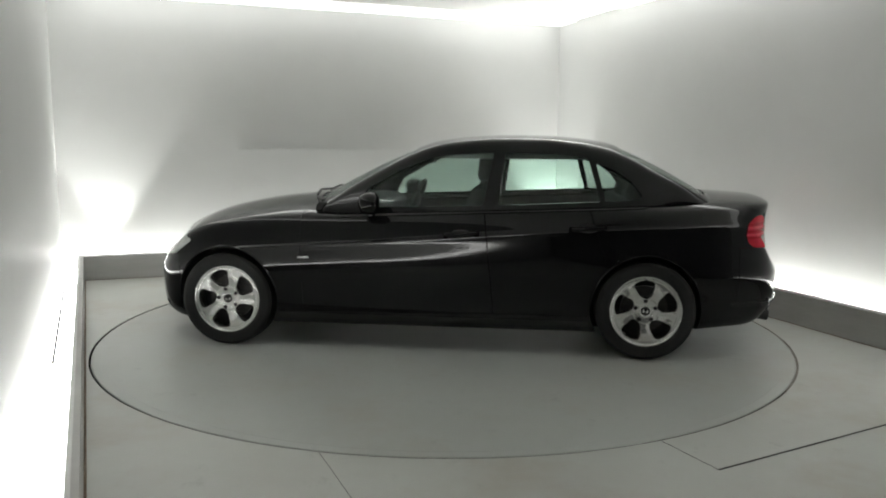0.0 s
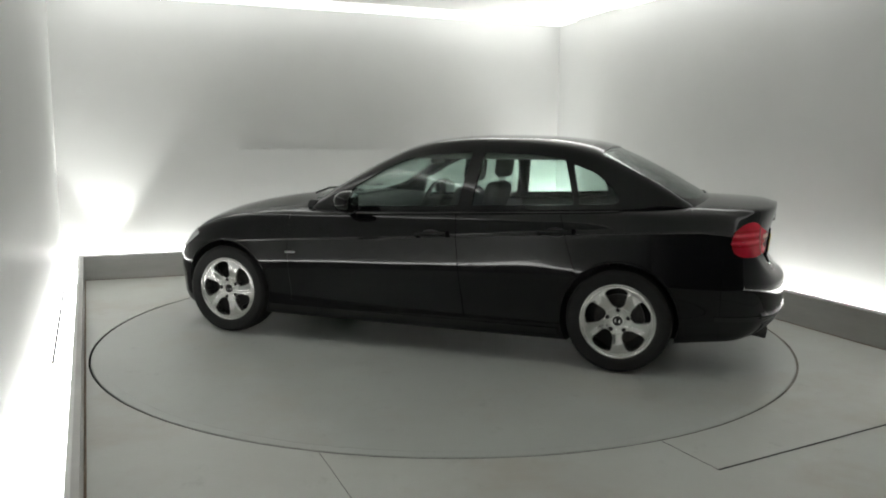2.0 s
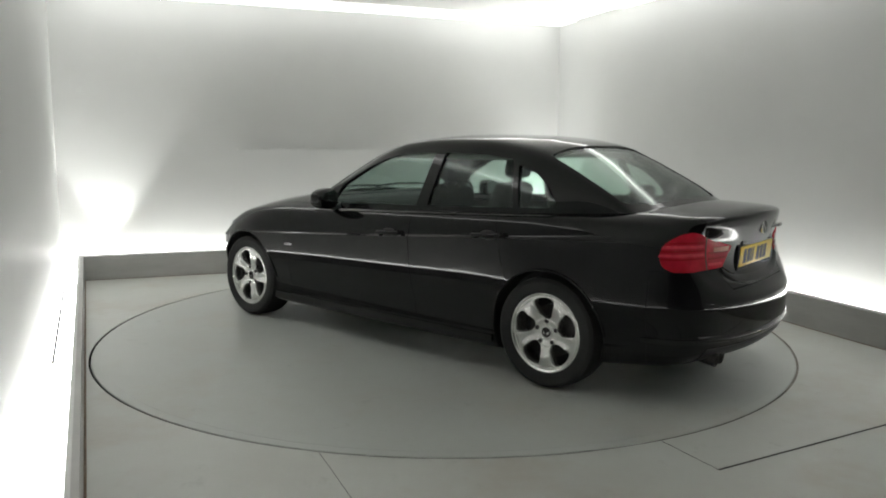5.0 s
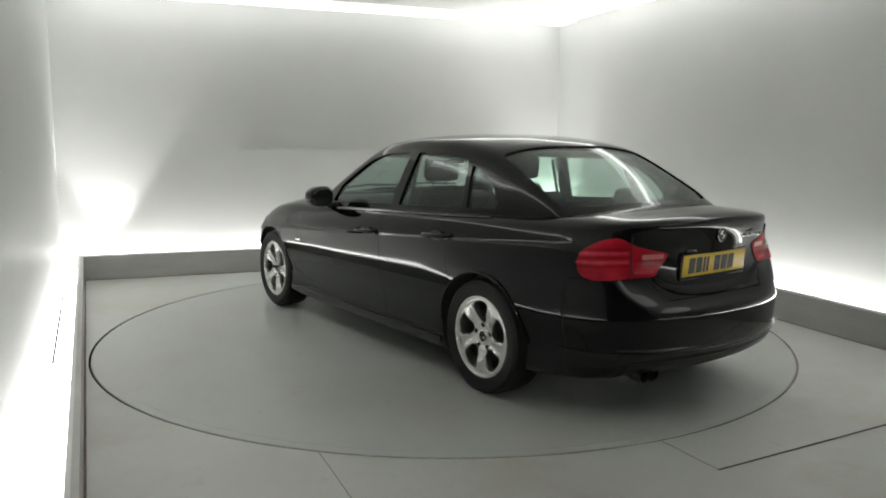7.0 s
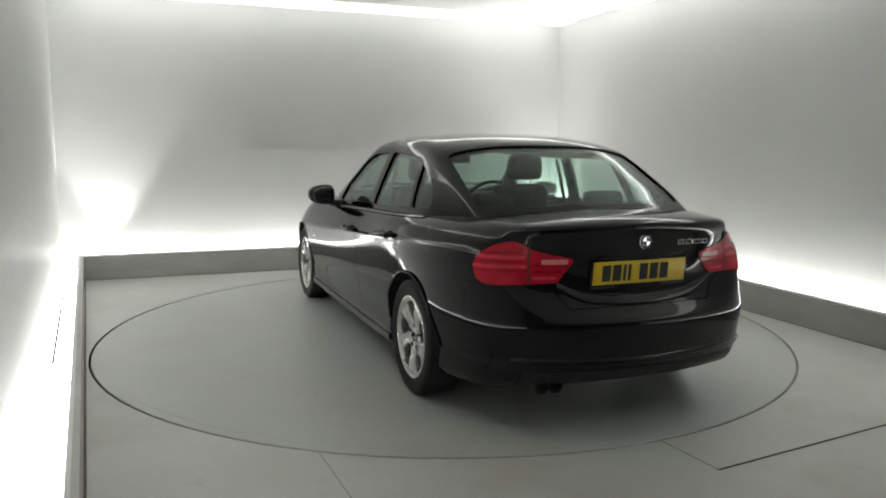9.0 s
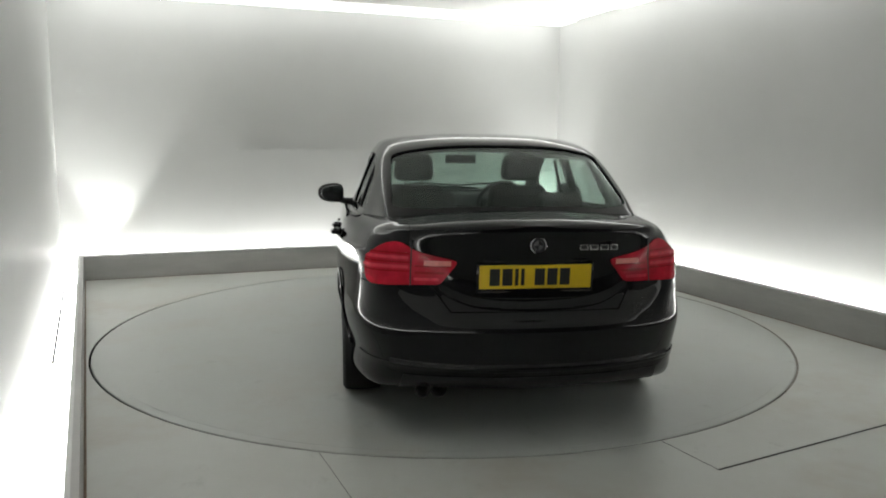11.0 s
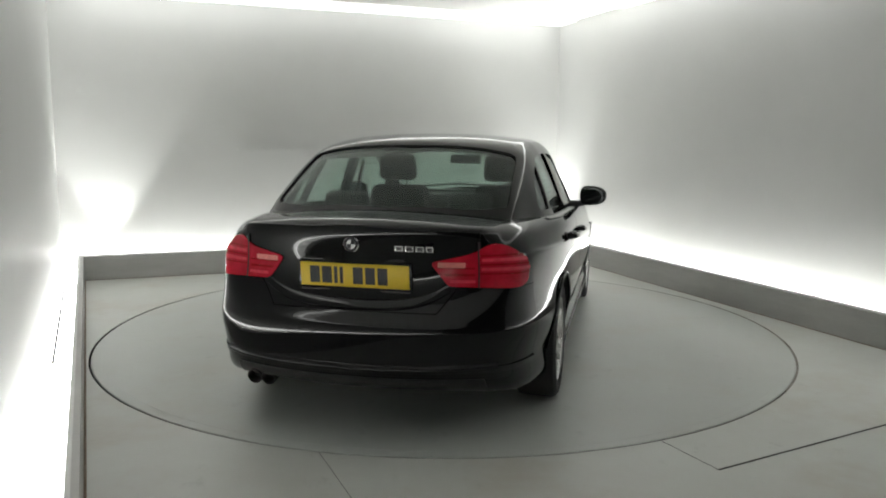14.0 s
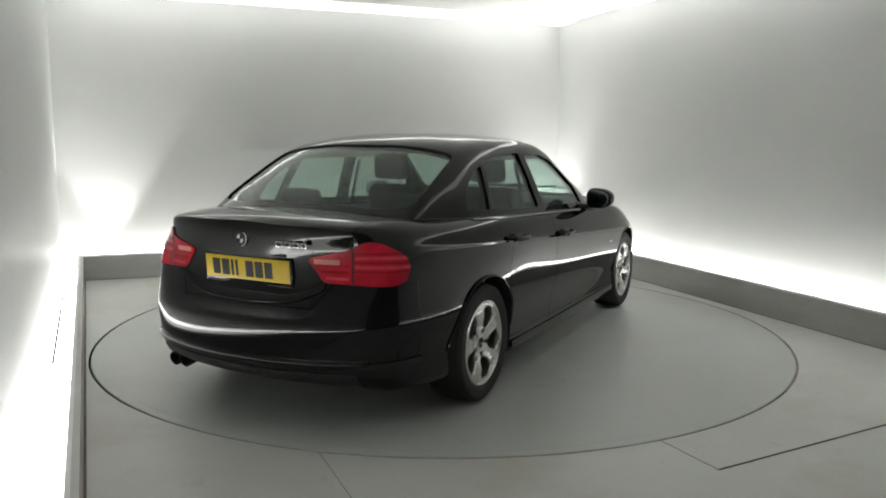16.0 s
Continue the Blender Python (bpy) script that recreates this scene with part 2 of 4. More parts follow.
tagged(part("floor", slab(walls, -0.30, -0.012), TRIM_WHITE, smooth=0), "white floor under the raised booth platform", kind="structure", category="floor")
names = ("wall_north", "wall_east", "wall_south", "wall_west")
for i, n in enumerate(names):
    j = (i + 1) % 4
    tagged(part(n, slab([walls[i], walls[j], outer[j], outer[i]], -0.30, CEIL_H + 0.25), UNSEEN_DARK if i == 2 else WALL, smooth=0), "unseen wall closing the booth, dark so the car mirrors little light" if i == 2 else "smooth white booth wall washed by hidden lamps", kind="structure", category="wall")
tagged(part("ceiling", slab(outer, CEIL_H + 0.03, CEIL_H + 0.35), CEIL, smooth=0), "white booth ceiling", kind="structure", category="ceiling")

# platform with a round opening for the turntable
RING = 2.404
GAP_W = 0.0145


def platform():
    bm = bmesh.new()
    n = 160
    o = [Vector((*p, 0)) for p in inner]

    def edge_point(a):
        d = Vector((math.cos(a), math.sin(a)))
        best = 1e9
        for i in range(4):
            p, q = o[i].xy, o[(i + 1) % 4].xy
            e = q - p
            den = d.x * e.y - d.y * e.x
            if abs(den) < 1e-9:
                continue
            t = (p.x * e.y - p.y * e.x) / den
            s = (p.x * d.y - p.y * d.x) / den
            if t > 0 and -1e-6 <= s <= 1 + 1e-6:
                best = min(best, t)
        return d * best
    angles = sorted([2 * math.pi * i / n for i in range(n)] + [math.atan2(p.y, p.x) % (2 * math.pi) for p in o])
    r_in = RING + GAP_W
    rows = []
    for a in angles:
        e = edge_point(a)
        if e.length < r_in + 0.002:
            e = e.normalized() * (r_in + 0.002)
        rows.append([bm.verts.new((r_in * math.cos(a), r_in * math.sin(a), -0.06)), bm.verts.new((r_in * math.cos(a), r_in * math.sin(a), 0)),
                     bm.verts.new((e.x, e.y, 0))])
    m = len(rows)
    for i in range(m):
        p, q = rows[i], rows[(i + 1) % m]
        for k in range(2):
            bm.faces.new((p[k], q[k], q[k + 1], p[k + 1]))
    return bm


plat = tagged(part("platform", platform(), FLOOR, smooth=0), "grey painted platform floor round the turntable", kind="structure", category="floor")
tagged(part("turntable_pit", lathe([(0.01, -0.10), (RING + 0.1, -0.10), (RING + 0.1, -0.07), (0.01, -0.07)], 64, "z"), GAP, smooth=0), "dark pit under the turntable", kind="structure", category="pit")
def seal_arc(name, a0, a1, z, material, label):
    bm = bmesh.new()
    n = max(8, round((a1 - a0) / 2))
    rings = []
    for k in range(n + 1):
        a = radians(a0 + (a1 - a0) * k / n)
        rings.append([bm.verts.new((r * math.cos(a), r * math.sin(a), h)) for r, h in ((RING + 0.001, z), (RING + GAP_W - 0.001, z), (RING + GAP_W - 0.001, -0.04), (RING + 0.001, -0.04))])
    for p, q in zip(rings, rings[1:]):
        for k in range(4):
            bm.faces.new((p[k], q[k], q[(k + 1) % 4], p[(k + 1) % 4]))
    bm.faces.new(rings[0])
    bm.faces.new(rings[-1][::-1])
    tagged(part(name, bm, material, smooth=0), label, kind="structure", category="trim")


seal_arc("turntable_seal_west", 80, 292, -0.005, SEAL, "black rubber seal in the gap round the turntable")
seal_arc("turntable_seal_south", 292.4, 322, -0.003, DUSTY_SEAL, "dusty seal in the gap round the turntable")
seal_arc("turntable_seal_east", 322.4, 439.6, -0.001, CAKED_SEAL, "seal caked with grey dust round the turntable")
turntable = tagged(new("turntable"), "round grey painted steel turntable with scuffed surface", "turntable")
part("deck", lathe([(0.01, 0.0), (RING - 0.062, 0.0), (RING - 0.064, -0.003), (RING - 0.064, -0.05), (0.01, -0.05)], 128, "z"), DISC, turntable, smooth=20)
part("edge_band", lathe([(RING - 0.062, -0.0005), (RING - 0.004, -0.0005), (RING, -0.004), (RING, -0.05), (RING - 0.062, -0.05)], 128, "z"), DISC, turntable, "narrow grey steel edge band", smooth=20)


def floor_joint(name, p, q, w, label):
    p, q = Vector(p), Vector(q)
    d = (q - p).normalized()
    s = Vector((-d.y, d.x)) * w / 2
    bm = prism([tuple(p + s), tuple(q + s), tuple(q - s), tuple(p - s)], -0.004, 0.0012, "z")
    return part(name, bm, GAP, plat, label, smooth=0)


floor_joint("joint", (-0.545, -2.362), (-0.356, -2.779), 0.0016, "thin dark floor plate joint")
floor_joint("joint", (-0.356, -2.779), (0.25, -4.2), 0.0014, "thin dark floor plate joint")
floor_joint("joint", (1.01, -2.20), (1.164, -2.511), 0.0025, "thin dark floor plate joint")
floor_joint("joint", (1.164, -2.511), (2.3, -1.912), 0.010, "dark open floor plate joint")
floor_joint("joint", (2.3, -1.912), (3.2, -1.437), 0.010, "dark open floor plate joint")

# kerbs: grey metal upstands with a white cap
K_T = 0.045
k_mid = offset_corners(0.026, 0.026, 0.026, 0)
k_out = offset_corners(K_T, K_T, K_T, 0)
for i, nm in ((0, "north"), (1, "east"), (3, "west")):
    j = (i + 1) % 4
    kb = tagged(part("kerb_" + nm, slab([inner[i], inner[j], k_out[j], k_out[i]], -0.012, KERB_H - 0.006), KERB, smooth=0),
                "low brushed grey metal kerb round the platform", kind="structure", category="kerb")
    part("cap", slab([k_mid[i], k_mid[j], k_out[j], k_out[i]], KERB_H - 0.006, KERB_H + 0.002), TRIM_WHITE, kb, "pale kerb cap strip", smooth=0)

for i, nm in ((0, "north"), (1, "east"), (3, "west")):
    j = (i + 1) % 4
    k_in = offset_corners(-0.011, -0.011, -0.011, 0)
    tagged(part("trim_sealant_" + nm, slab([k_in[i], k_in[j], inner[j], inner[i]], -0.004, 0.0025), RUST, smooth=0), "stained brown sealant line at the foot of the kerb", kind="structure", category="trim")

# the hidden strip lamps between kerb and wall
# the west diffuser fills the trough; its glow stands in for overlit white floor
s_in = offset_corners(0.048, 0.14, 0.07, 0)
s_out = offset_corners(0.196, 0.35, 0.21, 0)


def strip_light(i, t0, t1):
    j = (i + 1) % 4
    root = tagged(new("strip_light"), "slim white strip lamp glowing upwards behind the kerb", "strip light", "cove strips")
    quad = [inner_lerp(s_in, i, j, t0), inner_lerp(s_in, i, j, t1), inner_lerp(s_out, i, j, t1), inner_lerp(s_out, i, j, t0)]
    part("housing", slab(quad, -0.012, 0.05), TRIM_WHITE, root, smooth=0)
    part("diffuser", slab(quad, 0.05, 0.07), {0: STRIP, 1: STRIP_EAST, 3: STRIP_WEST}[i], root, "glowing diffuser", smooth=0)


def inner_lerp(c, i, j, t):
    return c[i].lerp(c[j], t)


for i in (0, 1, 3):
    for k in range(4):
        strip_light(i, k / 4 + 0.004, (k + 1) / 4 - 0.004)


# slim tubes on the wall, just over the height of the kerb
# added lamps: they give the bright line mirrored along the car's sides
def wall_tube(p, q, inward):
    root = tagged(new("tube_light"), "slim bright tube lamp added behind the kerb for the line mirrored in the car", "tube light", "wall tubes")
    o = inward * 0.016
    a, b = Vector((*(p + o), 0.236)), Vector((*(q + o), 0.236))
    part("tube", tube([a, b], 0.013, 10), TUBE, root, "glowing glass tube")
    part("back_rail", slab([p + inward * 0.001, q + inward * 0.001, q + inward * 0.003, p + inward * 0.003], 0.215, 0.257), TRIM_WHITE, root, smooth=0)


for i in (0, 1, 3):
    j = (i + 1) % 4
    run = walls[j] - walls[i]
    inward = Vector((run.y, -run.x)).normalized()
    for k in range(5):
        wall_tube(walls[i] + run * (0.02 + 0.192 * k), walls[i] + run * (0.02 + 0.192 * (k + 1) - 0.004), inward)
joint_ends = [walls[0] + LDIR * 0.10 + side(LDIR) * 0.032, walls[0] + LDIR * 3.7 + side(LDIR) * 0.030]
floor_gap = slab([joint_ends[0], joint_ends[1], joint_ends[1] + side(LDIR) * 0.018, joint_ends[0] + side(LDIR) * 0.018], 0.0705, 0.074)
tagged(part("floor_trim", floor_gap, GAP, smooth=0), "thin dark joint in the white strip beside the kerb", kind="structure", category="trim")


# luminous ceiling panels in a band along three walls
def ceiling_light(p0, p1, width, lit=COVE):
    """A panel from p0 to p1, its width to the inside of the booth."""
    root = tagged(new("ceiling_light"), "long white luminous ceiling panel along the wall", "ceiling light", "ceiling panels")
    e = (p1 - p0).normalized()
    o = Vector((e.y, -e.x))
    part("diffuser", slab([p0, p1, p1 + o * width, p0 + o * width], CEIL_H, CEIL_H + 0.03), lit, root, "glowing opal diffuser", smooth=0)
    part("end_cap", slab([p1 - e * 0.002, p1, p1 + o * width, p1 + o * width - e * 0.002], CEIL_H + 0.030, CEIL_H + 0.032), TRIM_WHITE, root, smooth=0)


band = offset_corners(WALL_OFF[0] - 0.02, WALL_OFF[1] - 0.02, WALL_OFF[2] - 0.02, 0)
BAND_W = 0.40
for f0, f1, lit in ((0.0, 0.27, COVE_DIM), (0.2702, 0.70, COVE_DIM), (0.7002, 1.0, COVE)):
    ceiling_light(band[0].lerp(band[1], f0), band[0].lerp(band[1], f1), BAND_W, lit)
# the nearer east panels are unseen, added to brighten the front floor
for f0, f1, lit in ((0.140, 0.25, COVE), (0.2502, 0.42, COVE_DIM), (0.4202, 0.62, COVE_DIM), (0.6202, 0.85, COVE_DIM)):
    ceiling_light(band[1].lerp(band[2], f0), band[1].lerp(band[2], f1), BAND_W, lit)
for f0, f1, lit in ((0.50, 0.69, COVE_DIM), (0.6902, 0.850, COVE_DIM)):
    ceiling_light(band[3].lerp(band[0], f0), band[3].lerp(band[0], f1), BAND_W, lit)


# bright cornice strips under the ceiling, along the walls
def cornice_light(p0, p1):
    root = tagged(new("cornice_light"), "slim bright strip lamp under the ceiling", "strip light", "cornice strips")
    e = (p1 - p0).normalized()
    o = Vector((e.y, -e.x))
    part("diffuser", slab([p0, p1, p1 + o * 0.06, p0 + o * 0.06], CEIL_H - 0.022, CEIL_H - 0.002), CORNICE, root, "glowing diffuser", smooth=0)


edge = offset_corners(WALL_OFF[0] - 0.18, WALL_OFF[1] - 0.18, WALL_OFF[2] - 0.18, 0)
for k in range(3):
    cornice_light(edge[0].lerp(edge[1], 0.02 + k * 0.32), edge[0].lerp(edge[1], 0.02 + (k + 1) * 0.32 - 0.003))
# the west pair has no known lamp behind it; added for the car's highlights
for k in range(2):
    cornice_light(edge[3].lerp(edge[0], 0.45 + k * 0.2), edge[3].lerp(edge[0], 0.45 + (k + 1) * 0.2 - 0.003))
for k in range(2):
    cornice_light(edge[1].lerp(edge[2], 0.03 + k * 0.2), edge[1].lerp(edge[2], 0.03 + (k + 1) * 0.2 - 0.003))


# narrow uplights in the two far corners, hidden behind the kerb
# no such lamps are known; they are added to fan light up the walls
def uplight(p, lean, power, spread):
    root = tagged(new("uplight"), "small round uplight added unseen behind the kerb to brighten the wall corner", "uplight", "corner uplights")
    root.matrix_basis = pose(p.x, p.y, 0.10)
    part("housing", lathe([(0.03, -0.03), (0.040, -0.03), (0.044, 0.0), (0.040, 0.02), (0.03, 0.02)], 24, "z"), KERB, root)
    part("lens", lathe([(0.002, 0.0), (0.03, 0.0), (0.03, -0.01), (0.002, -0.01)], 24, "z"), STRIP, root, "glowing lens")
    lamp = bpy.data.lights.new("uplight", "SPOT")
    lamp.energy, lamp.spot_size, lamp.spot_blend, lamp.shadow_soft_size = power, radians(spread), 0.5, 0.03
    lamp.color = (0.98, 0.99, 0.95)
    lo = new("lamp", lamp)
    lo.parent = root
    lo.matrix_basis = look((0, 0, 0.04), (lean.x, lean.y, 1.04))


c_up = offset_corners(0.10, 0.25, 0.16, 0)
uplight(c_up[0] + BDIR * 0.36, Vector((0.0, 0.0)), 0.58 * UPLIGHT_POWER, 64)
uplight(c_up[1] - BDIR * 0.08, Vector((0.0, 0.0)), UPLIGHT_POWER, 67)



# ---- the car: x forward, y to its left, z up, origin on the ground between the axles ----
HUB_Z, TYRE_R, AXLE = 0.312, 0.317, 1.38
HALF_W = [(-2.345, 0.0), (-2.330, 0.25), (-2.285, 0.45), (-2.238, 0.59), (-2.170, 0.70), (-2.07, 0.775), (-1.93, 0.823), (-1.75, 0.860), (-1.6, 0.878), (-1.38, 0.890), (-1.0, 0.894), (-0.5, 0.898), (0.2, 0.898),
          (0.8, 0.896), (1.2, 0.895), (1.42, 0.891), (1.60, 0.872), (1.74, 0.835), (1.85, 0.765), (1.945, 0.64), (2.03, 0.44), (2.10, 0.24), (2.13, 0.0)]
BELT = [(-2.34, 0.968), (-2.2, 0.982), (-1.9, 0.998), (-1.5, 0.985), (-1.04, 0.965), (0.23, 0.915), (0.7, 0.893), (1.0, 0.885), (1.38, 0.850), (1.7, 0.790), (1.95, 0.715), (2.1, 0.65), (2.15, 0.61)]
CREASE = [(-2.34, 0.880), (-2.0, 0.868), (-1.1, 0.828), (0.2, 0.742), (0.8, 0.705), (1.3, 0.672), (1.7, 0.645), (2.15, 0.56)]
CENTRE = [(-2.25, 1.000), (-2.22, 1.016), (-2.03, 1.030), (-1.86, 1.036), (-1.7, 1.02), (-1.5, 0.96), (0.55, 0.92), (0.75, 0.985), (0.92, 0.990), (1.16, 0.970), (1.38, 0.938), (1.6, 0.888), (1.76, 0.835), (1.88, 0.785), (1.99, 0.725), (2.08, 0.65), (2.13, 0.61)]
# rows of the shell: side height, inset; rear height, inset; front height, inset
SIDE = [(0.150, 0.10), (0.170, 0.045), (0.235, 0.030), (0.29, 0.040), (0.38, 0.034), (0.46, 0.013), (0.54, 0.001), (0.62, 0.002), ("c", -0.030, 0.0045), ("c", -0.003, 0.0035), ("c", 0.007, 0.017), ("m", 0.62, 0.040), ("b", -0.020, 0.062), ("b", 0.0, 0.088)]
REAR = [(0.235, 0.16), (0.25, 0.085), (0.285, 0.04), (0.34, 0.012), (0.42, 0.003), (0.50, 0.0), (0.545, 0.0), (0.562, 0.010), (0.590, 0.060), (0.66, 0.118), (0.76, 0.124), (0.86, 0.098), (0.955, 0.070), (0.985, 0.070)]
FRONT = [(0.19, 0.10), (0.20, 0.05), (0.235, 0.02), (0.29, 0.005), (0.36, 0.0), (0.42, 0.0), (0.47, 0.0), (0.51, 0.01), (0.54, 0.03), (0.56, 0.035), (0.58, 0.04), (0.60, 0.05), (0.615, 0.06), (0.625, 0.075)]


def shell_cage():
    """The closed lower body: rows go up round the half outline, then in over bonnet and boot."""
    half = [Vector((x, y)) for x, y in HALF_W]
    # a denser outline
    pts = []
    for i in range(len(half) - 1):
        p0, p1, p2, p3 = half[max(i - 1, 0)], half[i], half[i + 1], half[min(i + 2, len(half) - 1)]
        if i == 0:
            p0 = Vector((half[1].x, -half[1].y))
        if i == len(half) - 2:
            p3 = Vector((half[-2].x, -half[-2].y))
        k = max(1, round((p2 - p1).length / 0.17))
        for j in range(k):
            t = j / k
            pts.append(0.5 * ((2 * p1) + (p2 - p0) * t + (2 * p0 - 5 * p1 + 4 * p2 - p3) * t * t + (3 * p1 - p0 - 3 * p2 + p3) * t ** 3))
    pts.append(half[-1])
    n = len(pts)
    grid = []
    for i, p in enumerate(pts):
        a, b = pts[max(i - 1, 0)], pts[min(i + 1, n - 1)]
        d = (b - a).normalized()
        nrm = Vector((-d.y, d.x))
        if i in (0, n - 1):
            nrm = Vector((-1 if i == 0 else 1, 0))
        if nrm.dot(Vector((p.x, p.y))) < 0:
            nrm = -nrm
        w = nrm.x ** 2
        w = w * w * (3 - 2 * w)
        belt, cre = curve(BELT, p.x), curve(CREASE, p.x)
        col = []
        for s, e in zip(SIDE, REAR if p.x < 0 else FRONT):
            if s[0] == "c":
                zs, ins = cre + s[1], s[2]
            elif s[0] == "m":
                zs, ins = cre + 0.016 + (belt - cre - 0.016) * s[1], s[2]
            elif s[0] == "b":
                zs, ins = belt + s[1], s[2]
            else:
                top = min(1.0, (cre - 0.022) / 0.70)
                zs, ins = (s[0] if s[0] < 0.3 else 0.3 + (s[0] - 0.3) * top), s[1]
            if p.x < -1.4 and s[0] not in ("c", "m", "b") and s[0] < 0.3:
                zs += 0.05 * min(1, (-1.4 - p.x) / 0.5)
            z = zs * (1 - w) + e[0] * w
            inset = ins * (1 - w) + e[1] * w
            if p.x < -1.0 and s[0] in ("m", "b"):
                f = min(1.0, (-1.0 - p.x) / 0.85)
                f = f * f * (3 - 2 * f)
                inset += (0.056 if s[0] == "m" else 0.094 if s[1] < 0 else 0.116) * f * (1 - w)
            if p.x < -0.8 and s[0] == "c":
                f = min(1.0, (-0.8 - p.x) / 1.1)
                inset += (0.036 + 0.01 * (s[1] > 0)) * f * f * (3 - 2 * f) * (1 - w)
            if p.x < -1.3 and s[0] == 0.62:
                inset += 0.02 * min(1.0, (-1.3 - p.x) / 0.5) * (1 - w)
            if p.x > 1.2 and s[0] in ("m", "b"):
                inset += (0.02 if s[0] == "m" else 0.05) * min(1.0, (p.x - 1.2) / 0.5)
            if p.x < -1.9 and 0.58 < e[0] < 0.90:
                g = min(1.0, max(0.0, (p.y - 0.36) / 0.12))
                g = g * g * (3 - 2 * g)
                inset += ({0.59: 0.020, 0.66: 0.078, 0.76: 0.094, 0.86: 0.094}[e[0]] - e[1]) * w * g
            q = p - nrm * inset
            if i in (0, n - 1):
                q.y = 0
            col.append(Vector((q.x, max(q.y, 0.0), z)))
        # the cap
        top = col[-1]
        xc = top.x
        zc = curve(CENTRE, min(max(xc, -2.25), 2.15))
        for k in range(1, 6):
            t = k / 5
            e = 1 - (1 - t) ** 2.2
            col.append(Vector((top.x + (xc - top.x) * t, top.y * (1 - t), top.z + (zc - top.z) * e)))
        grid.append(col)
    bm = bmesh.new()
    m = len(grid[0])
    left, right = [], []
    for col in grid:
        lv, rv = [], []
        for k, v in enumerate(col):
            a = bm.verts.new(v)
            lv.append(a)
            rv.append(a if v.y < 1e-6 else bm.verts.new((v.x, -v.y, v.z)))
        left.append(lv)
        right.append(rv)
    sharp = bm.edges.layers.float.new("crease_edge")
    for cols, flip in ((left, False), (right, True)):
        for p, q in zip(cols, cols[1:]):
            for k in range(m - 1):
                vs = []
                for v in (p[k], q[k], q[k + 1], p[k + 1]):
                    if v not in vs:
                        vs.append(v)
                if len(vs) > 2:
                    try:
                        bm.faces.new(vs[::-1] if flip else vs)
                    except ValueError:
                        pass
    for i in range(n - 1):
        vs = []
        for v in (left[i][0], right[i][0], right[i + 1][0], left[i + 1][0]):
            if v not in vs:
                vs.append(v)
        if len(vs) > 2:
            bm.faces.new(vs)
    # the shoulder line stays a crisp fold
    for cols in (left, right):
        for p, q in zip(cols, cols[1:]):
            for k in (9, 10):
                e = bm.edges.get((p[k], q[k]))
                if e and -2.02 < p[k].co.x and q[k].co.x < 1.5:
                    e[sharp] = 0.75
    bmesh.ops.remove_doubles(bm, verts=bm.verts, dist=1e-5)
    bmesh.ops.recalc_face_normals(bm, faces=bm.faces)
    return bm


# greenhouse: centre line, pillar line and widths
ROOF_C = [(-1.93, 0.985), (-1.86, 1.03), (-1.23, 1.353), (-1.15, 1.376), (-0.95, 1.406), (-0.72, 1.420), (-0.5, 1.423), (-0.25, 1.413), (0.0, 1.383), (0.12, 1.350), (0.90, 0.985), (1.0, 0.93)]
ROOF_E = [(-1.93, 0.90), (-1.80, 0.985), (-1.73, 1.025), (-1.64, 1.082), (-1.46, 1.172), (-1.3, 1.250), (-1.15, 1.310), (-0.95, 1.349), (-0.7, 1.373), (-0.4, 1.377), (-0.1, 1.352), (0.085, 1.303), (0.235, 1.238), (0.46, 1.115), (0.62, 1.02), (0.72, 0.955), (0.9, 0.90), (1.0, 0.88)]
ROOF_Y = [(-1.93, 0.56), (-1.75, 0.635), (-1.5, 0.640), (-1.3, 0.632), (-1.15, 0.625), (-0.8, 0.618), (-0.4, 0.618), (0.0, 0.630), (0.235, 0.642), (0.46, 0.674), (0.62, 0.70), (0.72, 0.715), (0.82, 0.60), (0.9, 0.42), (1.0, 0.10)]
BELT_Y = [(-1.93, 0.57), (-1.75, 0.648), (-1.5, 0.715), (-1.3, 0.772), (-1.0, 0.800), (-0.4, 0.808), (0.2, 0.806), (0.62, 0.780), (0.72, 0.76), (0.82, 0.63), (0.9, 0.44), (1.0, 0.11)]


